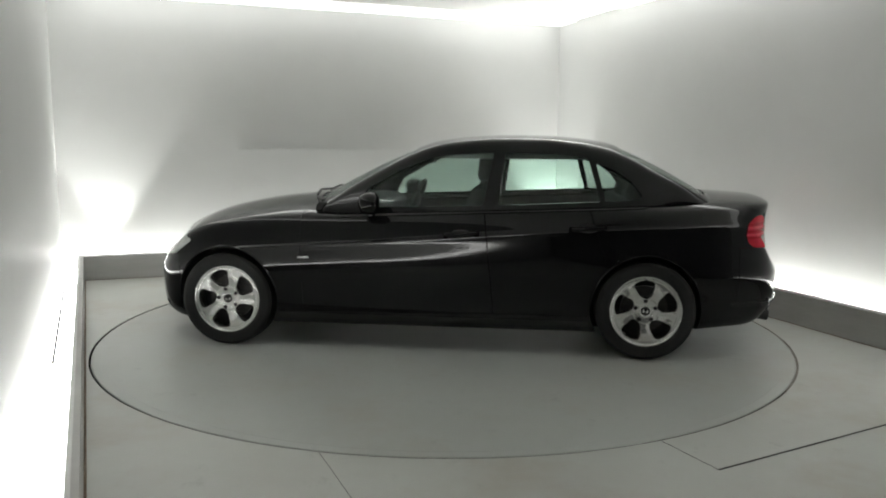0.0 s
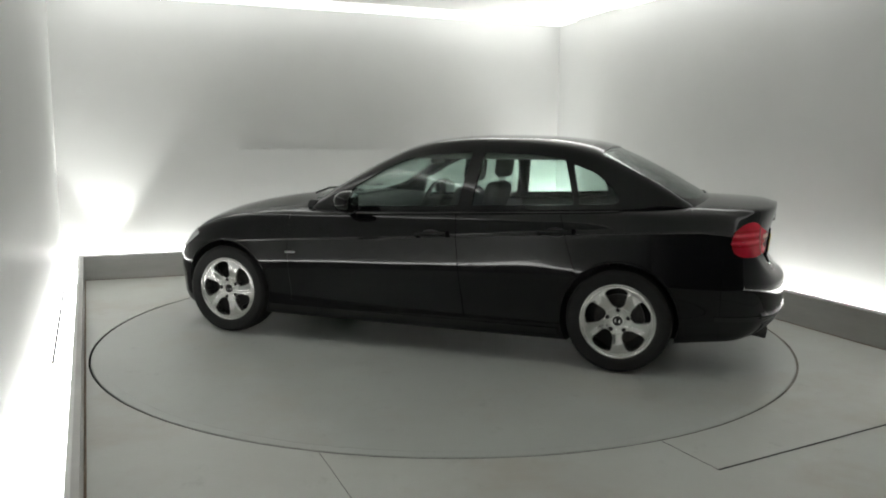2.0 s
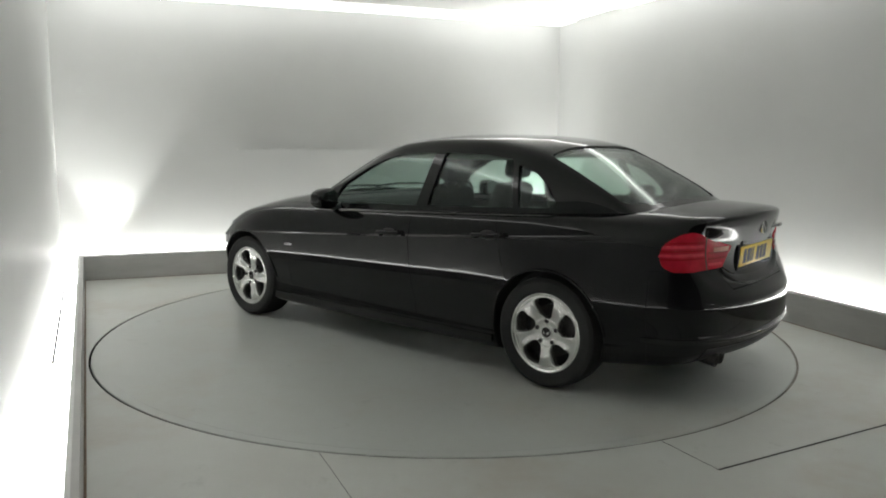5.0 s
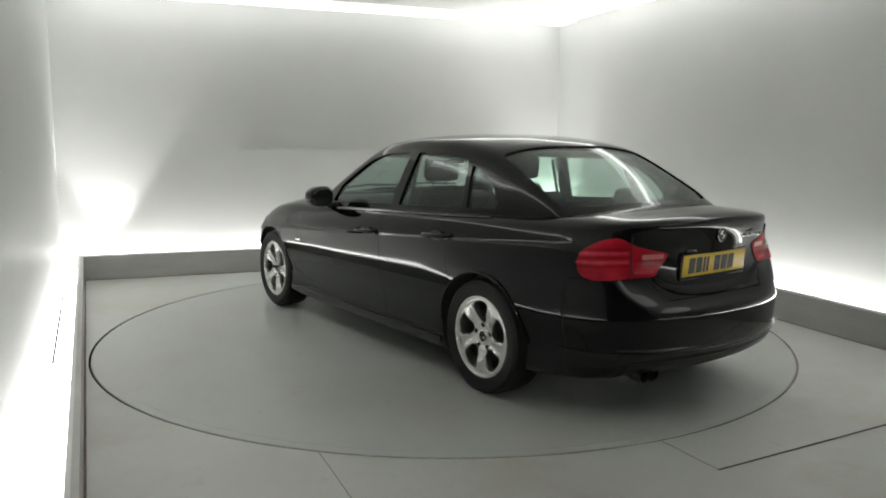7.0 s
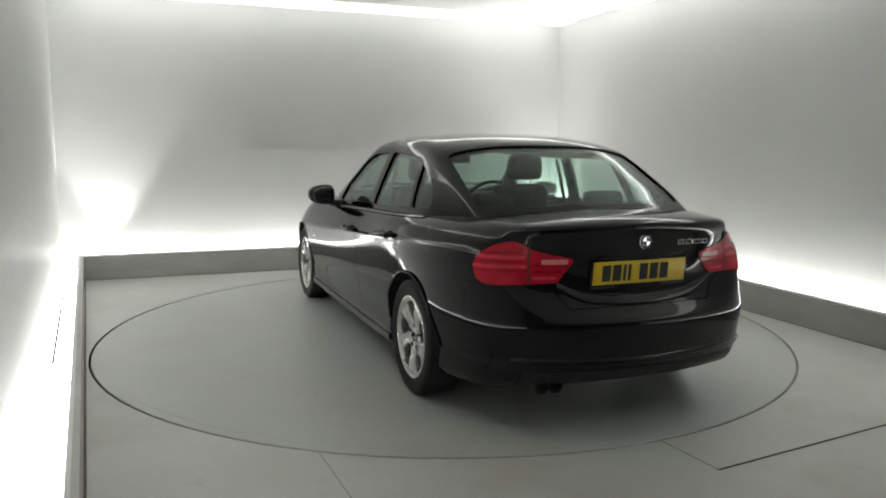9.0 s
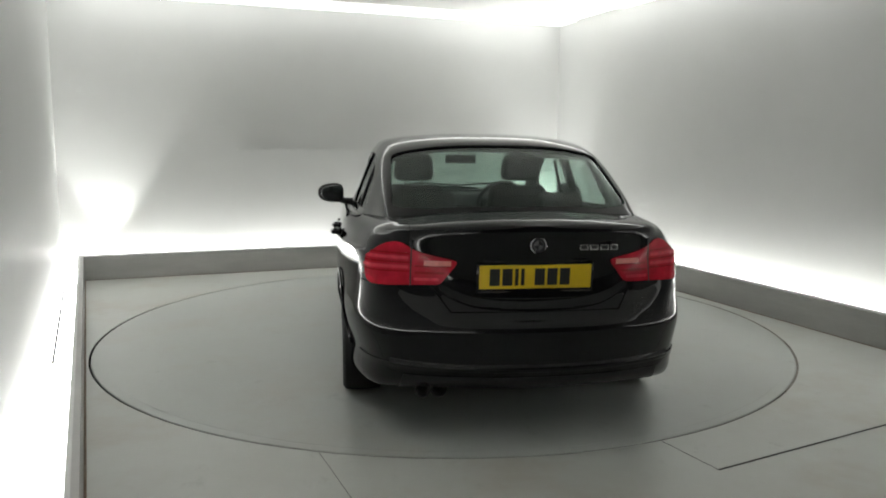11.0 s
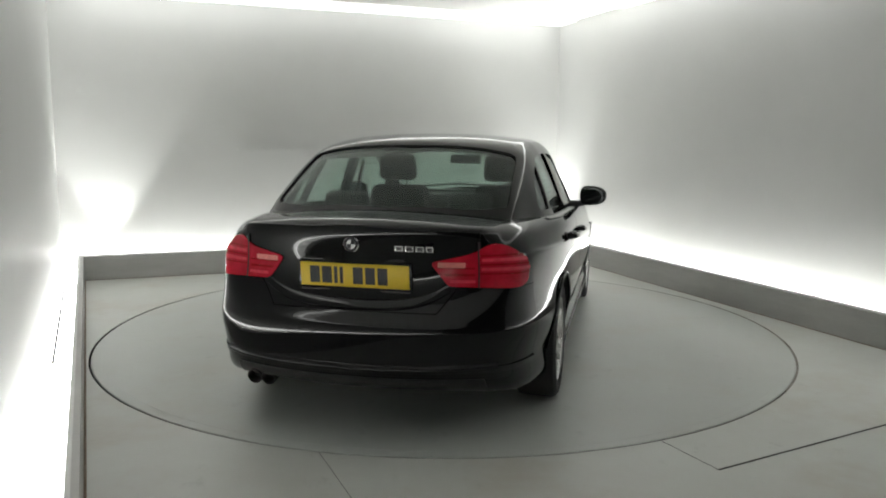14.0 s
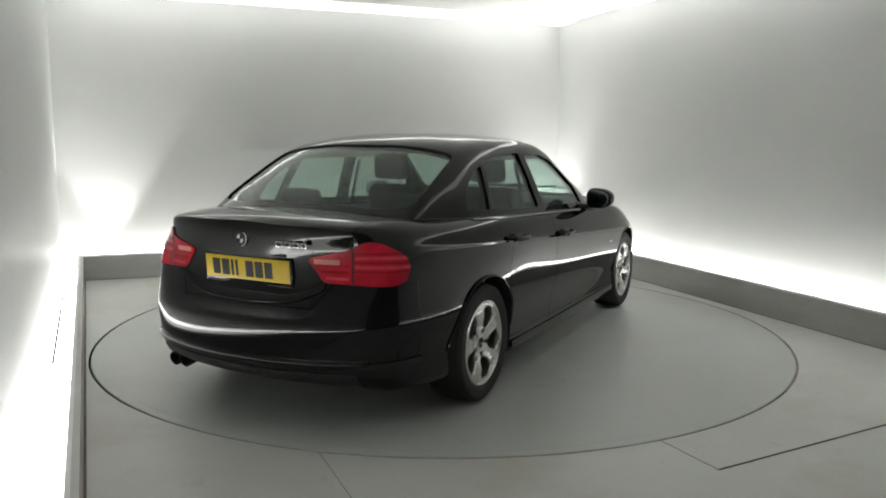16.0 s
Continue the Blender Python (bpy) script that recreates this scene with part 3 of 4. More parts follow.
def greenhouse(off):
    bm = bmesh.new()
    xs = [-1.93 + 0.03 * i for i in range(98)]
    cols = []
    for x in xs:
        zc, ze, ye, yb = curve(ROOF_C, x) - off, curve(ROOF_E, x) - off * 0.8, curve(ROOF_Y, x) - off, curve(BELT_Y, x) - off
        zb = curve(BELT, x) - 0.06
        ye, yb = max(ye, 0.03), max(yb, 0.04)
        ze = max(ze, zb + 0.01)
        zc = max(zc, ze + 0.005)
        sec = []
        for k in range(12):
            t = k / 12
            bulge = 0.012 * math.sin(math.pi * t)
            sec.append((yb + (ye - yb) * t + bulge, zb + (ze - zb) * t))
        r = 16
        for k in range(r + 1):
            t = k / r
            u = 1 - (1 - t) ** 2.6 * (1 - 0.12 * t)
            sec.append((ye * (1 - t), ze + (zc - ze) * u))
        # rounds the pillar edge
        for _ in range(2):
            sec = [sec[0]] + [((a[0] + 2 * b[0] + c[0]) / 4, (a[1] + 2 * b[1] + c[1]) / 4) for a, b, c in zip(sec, sec[1:], sec[2:])] + [sec[-1]]
        full = [Vector((x, y, z)) for y, z in sec] + [Vector((x, -y, z)) for y, z in sec[-2::-1]]
        cols.append([bm.verts.new(v) for v in full])
    for p, q in zip(cols, cols[1:]):
        m = len(p)
        for k in range(m):
            bm.faces.new((p[k], q[k], q[(k + 1) % m], p[(k + 1) % m]))
    bm.faces.new(cols[0][::-1])
    bm.faces.new(cols[-1])
    bmesh.ops.recalc_face_normals(bm, faces=bm.faces)
    return bm


def rounded(poly, r, n=4):
    """A polygon with rounded corners."""
    out = []
    k = len(poly)
    for i in range(k):
        p, a, b = Vector(poly[i]), Vector(poly[i - 1]), Vector(poly[(i + 1) % k])
        ri = r[i] if isinstance(r, (list, tuple)) else r
        da, db = (a - p), (b - p)
        ra, rb = min(ri, da.length * 0.45), min(ri, db.length * 0.45)
        s, e = p + da.normalized() * ra, p + db.normalized() * rb
        for j in range(n + 1):
            t = j / n
            out.append(tuple((1 - t) ** 2 * s + 2 * t * (1 - t) * p + t * t * e))
    return out


WIN_FRONT = [(0.50, 0.935), (-0.335, 0.965), (-0.395, 1.300), (-0.10, 1.285), (0.06, 1.250), (0.22, 1.185), (0.44, 1.06)]
WIN_REAR = [(-0.425, 0.968), (-1.085, 0.995), (-1.005, 1.268), (-0.80, 1.292), (-0.475, 1.302)]
WIN_QUARTER = [(-1.118, 0.997), (-1.330, 1.005), (-1.350, 1.035), (-1.285, 1.120), (-1.19, 1.190), (-1.052, 1.240)]
SCREEN = [(0.135, 0.545), (0.66, 0.655), (0.78, 0.56), (0.86, 0.35), (0.885, 0.0), (0.86, -0.35), (0.78, -0.56), (0.66, -0.655), (0.135, -0.545), (0.165, -0.30), (0.175, 0.0), (0.165, 0.30)]
BACKLIGHT = [(-1.215, 0.588), (-1.71, 0.620), (-1.80, 0.44), (-1.835, 0.0), (-1.80, -0.44), (-1.71, -0.620), (-1.215, -0.588), (-1.238, 0.0)]


def grown(poly, d):
    """The polygon moved outwards by d."""
    area = sum(a[0] * b[1] - b[0] * a[1] for a, b in zip(poly, poly[1:] + poly[:1]))
    sgn = 1 if area > 0 else -1
    out = []
    k = len(poly)
    for i in range(k):
        a, p, b = Vector(poly[i - 1]), Vector(poly[i]), Vector(poly[(i + 1) % k])
        n1 = Vector(((p - a).y, -(p - a).x)).normalized()
        n2 = Vector(((b - p).y, -(b - p).x)).normalized()
        nn = (n1 + n2).normalized() * sgn
        out.append(tuple(p + nn * d / max(0.5, nn.dot(n1 * sgn))))
    return out


def half_prism(poly, axis, lo, hi, r=0.02):
    return prism(rounded(poly, r), lo, hi, axis)


car = tagged(new("car"), "black four-door saloon car with silver five-spoke alloy wheels on the turntable", "car")
car.scale = (0.9905, 1.0, 0.996)
body_me = baked(shell_cage(), [("SUBSURF", 2)])


def wheel_cut(x, s):
    bm = lathe([(0.01, -0.17), (0.348, -0.17), (0.352, 0.30), (0.01, 0.30)], 56, "y")
    bmesh.ops.transform(bm, matrix=Matrix.Translation((x, s * 0.80, HUB_Z + 0.012)) @ Matrix.Diagonal((1, s, 1, 1)), verts=bm.verts)
    bmesh.ops.recalc_face_normals(bm, faces=bm.faces)
    return bm


cuts = [("DIFFERENCE", wheel_cut(x, s)) for x in (AXLE, -AXLE) for s in (1, -1)]
cabin_cut = prism([(0.70, 0.60), (0.55, 1.2), (-1.45, 1.2), (-1.35, 0.60), (-1.2, 0.40), (0.6, 0.40)], -0.70, 0.70, "y")
cuts.append(("DIFFERENCE", cabin_cut))
shell_me = baked(body_me.copy(), cuts)


# the shell is cut along its panel joints, and each panel becomes a mesh of its own
def build_shell():
    bm = bm_of(shell_me)
    bmesh.ops.recalc_face_normals(bm, faces=bm.faces)

    def cut(co, no, keep):
        geom = [f for f in bm.faces if keep(f.calc_center_median())]
        geom = geom + list({e for f in geom for e in f.edges}) + list({v for f in geom for v in f.verts})
        bmesh.ops.bisect_plane(bm, geom=geom, plane_co=co, plane_no=no, dist=1e-5)
    for x, lean in ((0.86, -0.02), (-0.38, -0.10), (-1.12, -0.30)):
        cut((x, 0, 0.6), (1, 0, lean), lambda c: abs(c.y) > 0.70 and c.z < 1.0)
    cut((0, 0, 0.272), (0, 0, 1), lambda c: abs(c.y) > 0.70 and -1.3 < c.x < 1.1)
    cut((-1.95, 0, 0.0), (1, 0, 0), lambda c: c.x < -1.6)
    cut((0, 0, 0.610), (0, 0, 1), lambda c: c.x < -1.7 and abs(c.y) < 0.5)
    cut((0, 0, 0.724), (0, 0, 1), lambda c: c.x < -1.7 and abs(c.y) > 0.4)
    for s in (1, -1):
        cut((0, 0.39 * s, 0.610), (0, 0.114 * s, -0.085), lambda c: c.x < -1.9 and 0.6 < c.z < 0.74 and abs(c.y) < 0.55)
        cut((0, 0.565 * s, 0), (0, 1, 0), lambda c: c.x < -1.6 and c.z > 0.55)
        cut((0, 0.70 * s, 0), (0, 1, 0), lambda c: c.x > 0.6 and c.z > 0.5)
    cut((1.72, 0, 0), (1, 0, 0), lambda c: c.x > 1.5)
    cut((2.02, 0, 0.66), (0.55, 0, 1), lambda c: c.x > 1.6)

    def panel(c):
        ay = abs(c.y)
        for ax in (AXLE, -AXLE):
            if Vector((c.x - ax, c.z - HUB_Z - 0.012)).length < 0.3525 and 0.6 < ay < 0.95:
                return ("wheel_well", (1 if c.y > 0 else -1) * (1 if ax > 0 else 2))
        if c.z < 0.27 and ay < 0.70 and abs(c.x) < 2.0:
            return ("underbody", 0)
        if -1.46 < c.x < 0.71 and ay < 0.703 and c.z < 1.0:
            return ("cabin_tub", 0)
        if c.x < -1.95 and (c.z < 0.610 or (c.z < 0.724 and ay > 0.39 + 0.746 * (c.z - 0.610))):
            return ("rear_bumper", 0)
        if c.x < -1.72 and ay < 0.565 and c.z > 0.610:
            return ("boot_lid", 0)
        if c.x > 1.72 and c.z < 0.66 - 0.55 * (c.x - 2.02):
            return ("front_bumper", 0)
        if c.x > 0.72 and ay < 0.70 and c.z > 0.60:
            return ("bonnet", 0)
        if ay > 0.70 and 0.272 < c.z:
            k = 1 if c.y > 0 else -1
            if -0.38 + 0.10 * (c.z - 0.6) < c.x < 0.86 + 0.02 * (c.z - 0.6):
                return ("front_door", k)
            if -1.12 + 0.30 * (c.z - 0.6) < c.x < -0.38 + 0.10 * (c.z - 0.6) and Vector((c.x + AXLE, c.z - HUB_Z - 0.012)).length > 0.354:
                return ("rear_door", k)
        return ("body", 0)
    keys = {}
    lay = bm.faces.layers.int.new("panel")
    for f in bm.faces:
        f[lay] = keys.setdefault(panel(f.calc_center_median()), len(keys))
    made = {}
    for key, num in keys.items():
        b2 = bm.copy()
        l2 = b2.faces.layers.int["panel"]
        bmesh.ops.delete(b2, geom=[f for f in b2.faces if f[l2] != num], context="FACES")
        inside = key[0] in ("wheel_well", "underbody", "cabin_tub")
        if key[0] != "body" and not inside:
            r = bmesh.ops.inset_region(b2, faces=list(b2.faces), thickness=0.003, use_boundary=True, use_even_offset=True)
            b2.normal_update()
            moved = {v for e in b2.edges if len(e.link_faces) == 1 for v in e.verts}
            for v in moved:
                v.co -= v.normal * 0.005
        made[key] = part(key[0], b2, CABIN if key[0] == 'cabin_tub' else UNDER if inside else PAINT, car, smooth=38)
    bm.free()
    return made


panels = build_shell()

# greenhouse: the frame of roof and pillars, and the panes
frame_cuts = [("DIFFERENCE", greenhouse(0.035))]
for poly in (WIN_FRONT, WIN_REAR, WIN_QUARTER):
    frame_cuts.append(("DIFFERENCE", half_prism(poly, "y", -1.0, 1.0)))
for poly in (SCREEN, BACKLIGHT):
    frame_cuts.append(("DIFFERENCE", half_prism(poly, "z", 0.95, 1.6, 0.05)))
roof_me = baked(greenhouse(0.0), frame_cuts)
part("roof", bm_of(roof_me), PAINT, car, "black roof with its pillars", smooth=35)


def pane_part(name, poly, axis, lo, hi, r, material, label):
    me = baked(greenhouse(0.010), [("DIFFERENCE", greenhouse(0.0145)), ("INTERSECT", half_prism(grown(poly, 0.008), axis, lo, hi, r))])
    ob = part(name, bm_of(me), material, car, label, smooth=35)
    ob.visible_shadow = False
    return ob


for s in (1, -1):
    lo, hi = (0.3, 1.0) if s > 0 else (-1.0, -0.3)
    pane_part("window", WIN_FRONT, "y", lo, hi, 0.02, GLASS, "tinted front door window")
    pane_part("window", WIN_REAR, "y", lo, hi, 0.02, GLASS, "tinted rear door window")
    pane_part("window", WIN_QUARTER, "y", lo, hi, 0.02, GLASS, "small tinted quarter window")
pane_part("windscreen", SCREEN, "z", 0.95, 1.6, 0.05, GLASS, "tinted windscreen")
pane_part("rear_window", BACKLIGHT, "z", 0.95, 1.6, 0.05, REAR_GLASS, "tinted rear window")


# ---- the car's details ----
def inflated(d):
    bm = bm_of(body_me)
    bmesh.ops.recalc_face_normals(bm, faces=bm.faces)
    bm.normal_update()
    for v in bm.verts:
        v.co += v.normal * d
    return bm


def on_body(name, d, prisms, material, parent, label=""):
    """The slice of the slightly swollen body inside some prisms: a part that follows the body's skin."""
    tool = prisms[0] if len(prisms) == 1 else bm_of(baked(prisms[0], [("INTERSECT", p) for p in prisms[1:]]))
    whole = tool.calc_volume()
    for k in range(6):
        bm = bm_of(baked(inflated(d + 0.00013 * k), [("INTERSECT", tool.copy())]))
        vol = abs(bm.calc_volume())
        if len(bm.verts) > 7 and 0.02 * abs(whole) < vol < 1.001 * abs(whole) or k == 5:
            break
        bm.free()
        bmesh.ops.translate(tool, verts=tool.verts, vec=(0.00011, 0.00017, 0.00013))
    tool.free()
    return part(name, bm, material, parent, label, smooth=35)


def mirrored(poly, s):
    return [(a * s, b) for a, b in poly]


TAIL_REAR = [(0.362, 0.838), (0.358, 0.822), (0.432, 0.728), (0.70, 0.722), (0.95, 0.722), (0.95, 0.92), (0.66, 0.922), (0.600, 0.915), (0.545, 0.882), (0.510, 0.870)]
TAIL_SIDE = [(-2.5, 0.70), (-2.06, 0.722), (-2.010, 0.745), (-1.992, 0.80), (-2.008, 0.865), (-2.065, 0.910), (-2.14, 0.925), (-2.5, 0.94)]
for s in (1, -1):
    lamp = on_body("tail_lamp", 0.006, [prism(rounded(mirrored(TAIL_REAR, s), 0.02), -2.5, -1.8, "x"), prism(rounded(TAIL_SIDE, 0.03), -1.0, 1.0, "y")], RED_LENS, car, "glossy red tail lamp")
    for lo, hi, yin, yout, m, lb in ((0.812, 0.836, 0.385, 0.505, PINK_LENS, "pale pink reversing lens band"), (0.775, 0.785, 0.415, 0.545, DEEP_LENS, "dark red lens band"), (0.806, 0.813, 0.385, 0.545, DEEP_LENS, "dark red lens band"),
                                     (0.838, 0.853, 0.572, 0.80, BRIGHT_LENS, "brighter red lens band"), (0.797, 0.812, 0.572, 0.80, BRIGHT_LENS, "brighter red lens band"), (0.744, 0.758, 0.440, 0.550, BRIGHT_LENS, "brighter red lens band"), (0.862, 0.868, 0.565, 0.80, DEEP_LENS, "dark red lens band"), (0.822, 0.828, 0.565, 0.80, DEEP_LENS, "dark red lens band"), (0.782, 0.788, 0.565, 0.80, DEEP_LENS, "dark red lens band")):
        on_body("lens_band", 0.0085, [prism(rounded(mirrored([(yin, lo), (yout, lo), (yout, hi), (yin, hi)], s), 0.004, 2), -2.5, -1.8, "x"), prism(TAIL_SIDE, -1.0, 1.0, "y")], m, lamp, lb)
    on_body("lens_joint", 0.0075, [prism(mirrored([(0.562, 0.72), (0.568, 0.72), (0.560, 0.93), (0.554, 0.93)], s), -2.5, -1.8, "x"), prism(TAIL_SIDE, -1.0, 1.0, "y")], INK, lamp, "thin dark joint between boot and wing lens")

# head lamps wrap round the wing
HEAD_SIDE = [(1.63, 0.705), (1.70, 0.735), (1.80, 0.735), (2.2, 0.66), (2.2, 0.56), (1.86, 0.585), (1.74, 0.615)]
for s in (1, -1):
    lo, hi = (0.30, 1.0) if s > 0 else (-1.0, -0.30)
    hl = on_body("head_lamp", 0.005, [prism(rounded(HEAD_SIDE, 0.02), lo, hi, "y")], CLEAR_LENS, car, "clear glossy head lamp")
    on_body("lamp_divider", 0.008, [prism(rounded(mirrored([(0.52, 0.55), (0.545, 0.55), (0.565, 0.76), (0.54, 0.76)], s), 0.004, 2), 1.7, 2.3, "x"), prism(rounded(HEAD_SIDE, 0.02), lo, hi, "y")], INK, hl, "dark divider inside the lamp")
# grille kidneys and lower intake of the front bumper
for s in (1, -1):
    g = on_body("grille", 0.006, [prism(rounded(mirrored([(0.02, 0.50), (0.17, 0.51), (0.19, 0.60), (0.03, 0.615)], s), 0.02), 1.7, 2.3, "x")], CHROME, car, "chrome kidney grille")
    for k in range(6):
        y0 = 0.035 + 0.024 * k
        on_body("slat", 0.010, [prism(mirrored([(y0, 0.52), (y0 + 0.008, 0.52), (y0 + 0.008, 0.595), (y0, 0.595)], s), 1.7, 2.3, "x")], INK, g)
on_body("air_intake", 0.004, [prism(rounded([(-0.45, 0.25), (0.45, 0.25), (0.5, 0.38), (-0.5, 0.38)], 0.03), 1.7, 2.3, "x")], PLASTIC, car, "black lower air intake")

# lower rear bumper: black moulding and a step
on_body("bumper_moulding", 0.006, [prism(rounded([(-1.0, 0.345), (1.0, 0.345), (1.0, 0.372), (-1.0, 0.372)], 0.006), -2.5, -1.92, "x")], GLOSSTRIM, car, "glossy black moulding line across the rear bumper")
on_body("rear_valance", 0.004, [prism([(-0.62, 0.20), (0.62, 0.20), (0.60, 0.318), (-0.60, 0.318)], -2.5, -1.95, "x")], PLASTIC, car, "matt black lower valance")
for s in (1, -1):
    on_body("sill_trim", 0.010, [prism([(-1.02, 0.205), (1.02, 0.205), (1.02, 0.245), (-1.02, 0.245)], *((0.6, 1.0) if s > 0 else (-1.0, -0.6)), "y")], GLOSSTRIM, car, "black sill moulding")
    on_body("side_repeater", 0.006, [prism(rounded([(0.80, 0.612), (0.875, 0.610), (0.875, 0.624), (0.80, 0.626)], 0.004), *((0.6, 1.0) if s > 0 else (-1.0, -0.6)), "y")], CLEAR_LENS, car, "small clear indicator lamp on the wing")
    on_body("belt_moulding", 0.005, [prism([(0.60, 0.880), (0.60, 0.893), (-0.4, 0.936), (-1.08, 0.964), (-1.36, 0.976), (-1.385, 0.972), (-1.36, 0.964), (-1.08, 0.951), (-0.4, 0.923)], *((0.6, 1.0) if s > 0 else (-1.0, -0.6)), "y")], GLOSSTRIM, car, "gloss black moulding under the windows")
# a folded lip along the lower edge of the boot lid
SKIN = inflated(0.0)
SKIN_TREE = BVHTree.FromBMesh(SKIN)
SKIN.free()


def rear_ridge(name, path, profile, material, label):
    """A folded edge along (y, z) points on the car's tail; profile: (rise, proud) from its upper to its lower foot."""
    bm = bmesh.new()
    rings = []
    n = 40
    for i in range(n + 1):
        f = abs(i / n * 2 - 1) * path[-1][0]
        yy = f if i > n / 2 else -f
        zz = curve(path, f)
        ring = []
        for dz, pr in profile:
            at = SKIN_TREE.ray_cast(Vector((-3, yy, zz + dz)), Vector((1, 0, 0)))[0]
            ring.append(bm.verts.new((at.x - pr, yy, zz + dz)))
        rings.append(ring)
    m = len(profile)
    for p, q in zip(rings, rings[1:]):
        for k in range(m):
            bm.faces.new((p[k], q[k], q[(k + 1) % m], p[(k + 1) % m]))
    bm.faces.new(rings[0][::-1])
    bm.faces.new(rings[-1])
    return part(name, bm, material, car, label, smooth=50)


rear_ridge("boot_lip", [(0.0, 0.628), (0.16, 0.631), (0.28, 0.644), (0.37, 0.672), (0.44, 0.712)], [(0.036, -0.006), (0.030, 0.001), (0.012, 0.009), (0.0, 0.013), (-0.007, 0.012), (-0.012, 0.006), (-0.014, -0.006)], PAINT, "folded black lower lip of the boot lid")
rear_ridge("bumper_ridge", [(0.0, 0.360), (0.30, 0.362), (0.66, 0.372)], [(0.024, -0.006), (0.019, 0.003), (0.008, 0.013), (-0.004, 0.016), (-0.014, 0.014), (-0.020, 0.006), (-0.022, -0.006)], PAINT, "glossy black ridge across the rear bumper")
# wheel arch lips
for x in (AXLE, -AXLE):
    for s in (1, -1):
        pts = []
        for k in range(33):
            a = radians(4 + 172 * k / 32)
            px, pz = x + 0.352 * math.cos(a), HUB_Z + 0.012 + 0.352 * math.sin(a)
            yy = curve([(q[0], q[1]) for q in HALF_W if abs(q[0]) < 2.0], px)
            yy -= 0.006 + 0.028 * max(0.0, min(1.0, (0.50 - pz) / 0.14))
            pts.append((px, s * yy, pz))
        part("wheel_arch_lip", tube(pts, 0.007, 8), PAINT, car)


# wheels
WIN_R = (0.078, 0.199)          # radii between which the openings of the rim lie


def opening(r):
    """The two edges, as widths either side, of one swept opening at a radius."""
    if not WIN_R[0] < r < WIN_R[1]:
        return 0.0, 0.0
    t = (r - WIN_R[0]) / (WIN_R[1] - WIN_R[0])
    ends = min(1.0, math.sqrt(t / 0.22)) * min(1.0, math.sqrt((1 - t) / 0.14))
    return (0.016 + 0.071 * t ** 0.85) * ends, (0.029 + 0.027 * t) * ends


def build_wheel():
    """Outer face towards +y, centre at the hub."""
    root = new("wheel")
    part("tyre", lathe([(0.222, -0.095), (0.245, -0.107), (0.285, -0.110), (0.309, -0.094), (0.3155, -0.06), (0.317, -0.02), (0.317, 0.02), (0.3155, 0.06), (0.309, 0.094), (0.292, 0.106), (0.288, 0.1075), (0.284, 0.107), (0.250, 0.106), (0.232, 0.100), (0.222, 0.092)], 72), RUBBER, root, "black rubber tyre")
    part("rim", lathe([(0.228, 0.093), (0.226, 0.099), (0.219, 0.101), (0.212, 0.095), (0.207, 0.080), (0.205, -0.09), (0.222, -0.09), (0.222, 0.085)], 72), ALLOY, root, "silver alloy rim")
    spokes = bmesh.new()
    radii = [0.034, 0.060, 0.075, 0.0781, 0.0788, 0.081, 0.086, 0.094, 0.106, 0.122, 0.140, 0.158, 0.174, 0.184, 0.190, 0.195, 0.1978, 0.1989, 0.202, 0.208, 0.216]
    for i in range(5):
        top, bot = [], []
        for r in radii:
            lead, trail = opening(r)
            a0 = radians(126 + 72 * i) + trail / r
            a1 = radians(126 + 72 * (i + 1)) - lead / r
            y = 0.072 + 0.026 * min(1, max(0, r - 0.05) / 0.09) - 0.006 * max(0, (r - 0.17) / 0.046)
            edge = min(1.0, (lead + trail) / 0.03)
            row = []
            for f, dy in ((0.0, -0.016), (0.035, -0.005), (0.10, -0.001), (0.30, -0.003), (0.5, -0.007), (0.70, -0.003), (0.90, -0.001), (0.965, -0.005), (1.0, -0.016)):
                a = a0 + (a1 - a0) * f
                row.append(spokes.verts.new((r * math.cos(a), y + dy * edge, r * math.sin(a))))
            top.append(row)
            bot.append([spokes.verts.new((r * math.cos(a), y - 0.050, r * math.sin(a))) for a in (a0, a1)])
        for p, q, b0, b1 in zip(top, top[1:], bot, bot[1:]):
            for k in range(8):
                spokes.faces.new((p[k], p[k + 1], q[k + 1], q[k]))
            spokes.faces.new((p[0], q[0], b1[0], b0[0]))
            spokes.faces.new((p[8], b0[1], b1[1], q[8]))
    part("spokes", spokes, ALLOY, root, "five broad swept silver alloy spokes", smooth=40)
    part("hub", lathe([(0.002, 0.074), (0.045, 0.0745), (0.050, 0.070), (0.050, 0.04), (0.002, 0.04)], 32), ALLOY, root, "silver hub")
    cap = part("hub_cap", lathe([(0.002, 0.0795), (0.030, 0.0795), (0.034, 0.076), (0.034, 0.07), (0.002, 0.07)], 28), STEEL, root, "black and silver hub cap")
    part("cap_ring", lathe([(0.030, 0.0795), (0.0345, 0.0795), (0.0345, 0.075), (0.030, 0.075)], 28), CHROME, cap)
    for q in range(2):
        bm = prism([(0, 0)] + [(0.018 * math.cos(radians(180 * q + 90 * k / 6)), 0.018 * math.sin(radians(180 * q + 90 * k / 6))) for k in range(7)], 0.0795, 0.0815, "y")
        part("cap_quarter", bm, CHROME, cap, "pale quarter of the cap's round emblem")
    for i in range(5):
        a = radians(90 + 36 + 72 * i)
        bm = lathe([(0.001, 0.0775), (0.0125, 0.0775), (0.0135, 0.0765), (0.0135, 0.06), (0.001, 0.06)], 12)
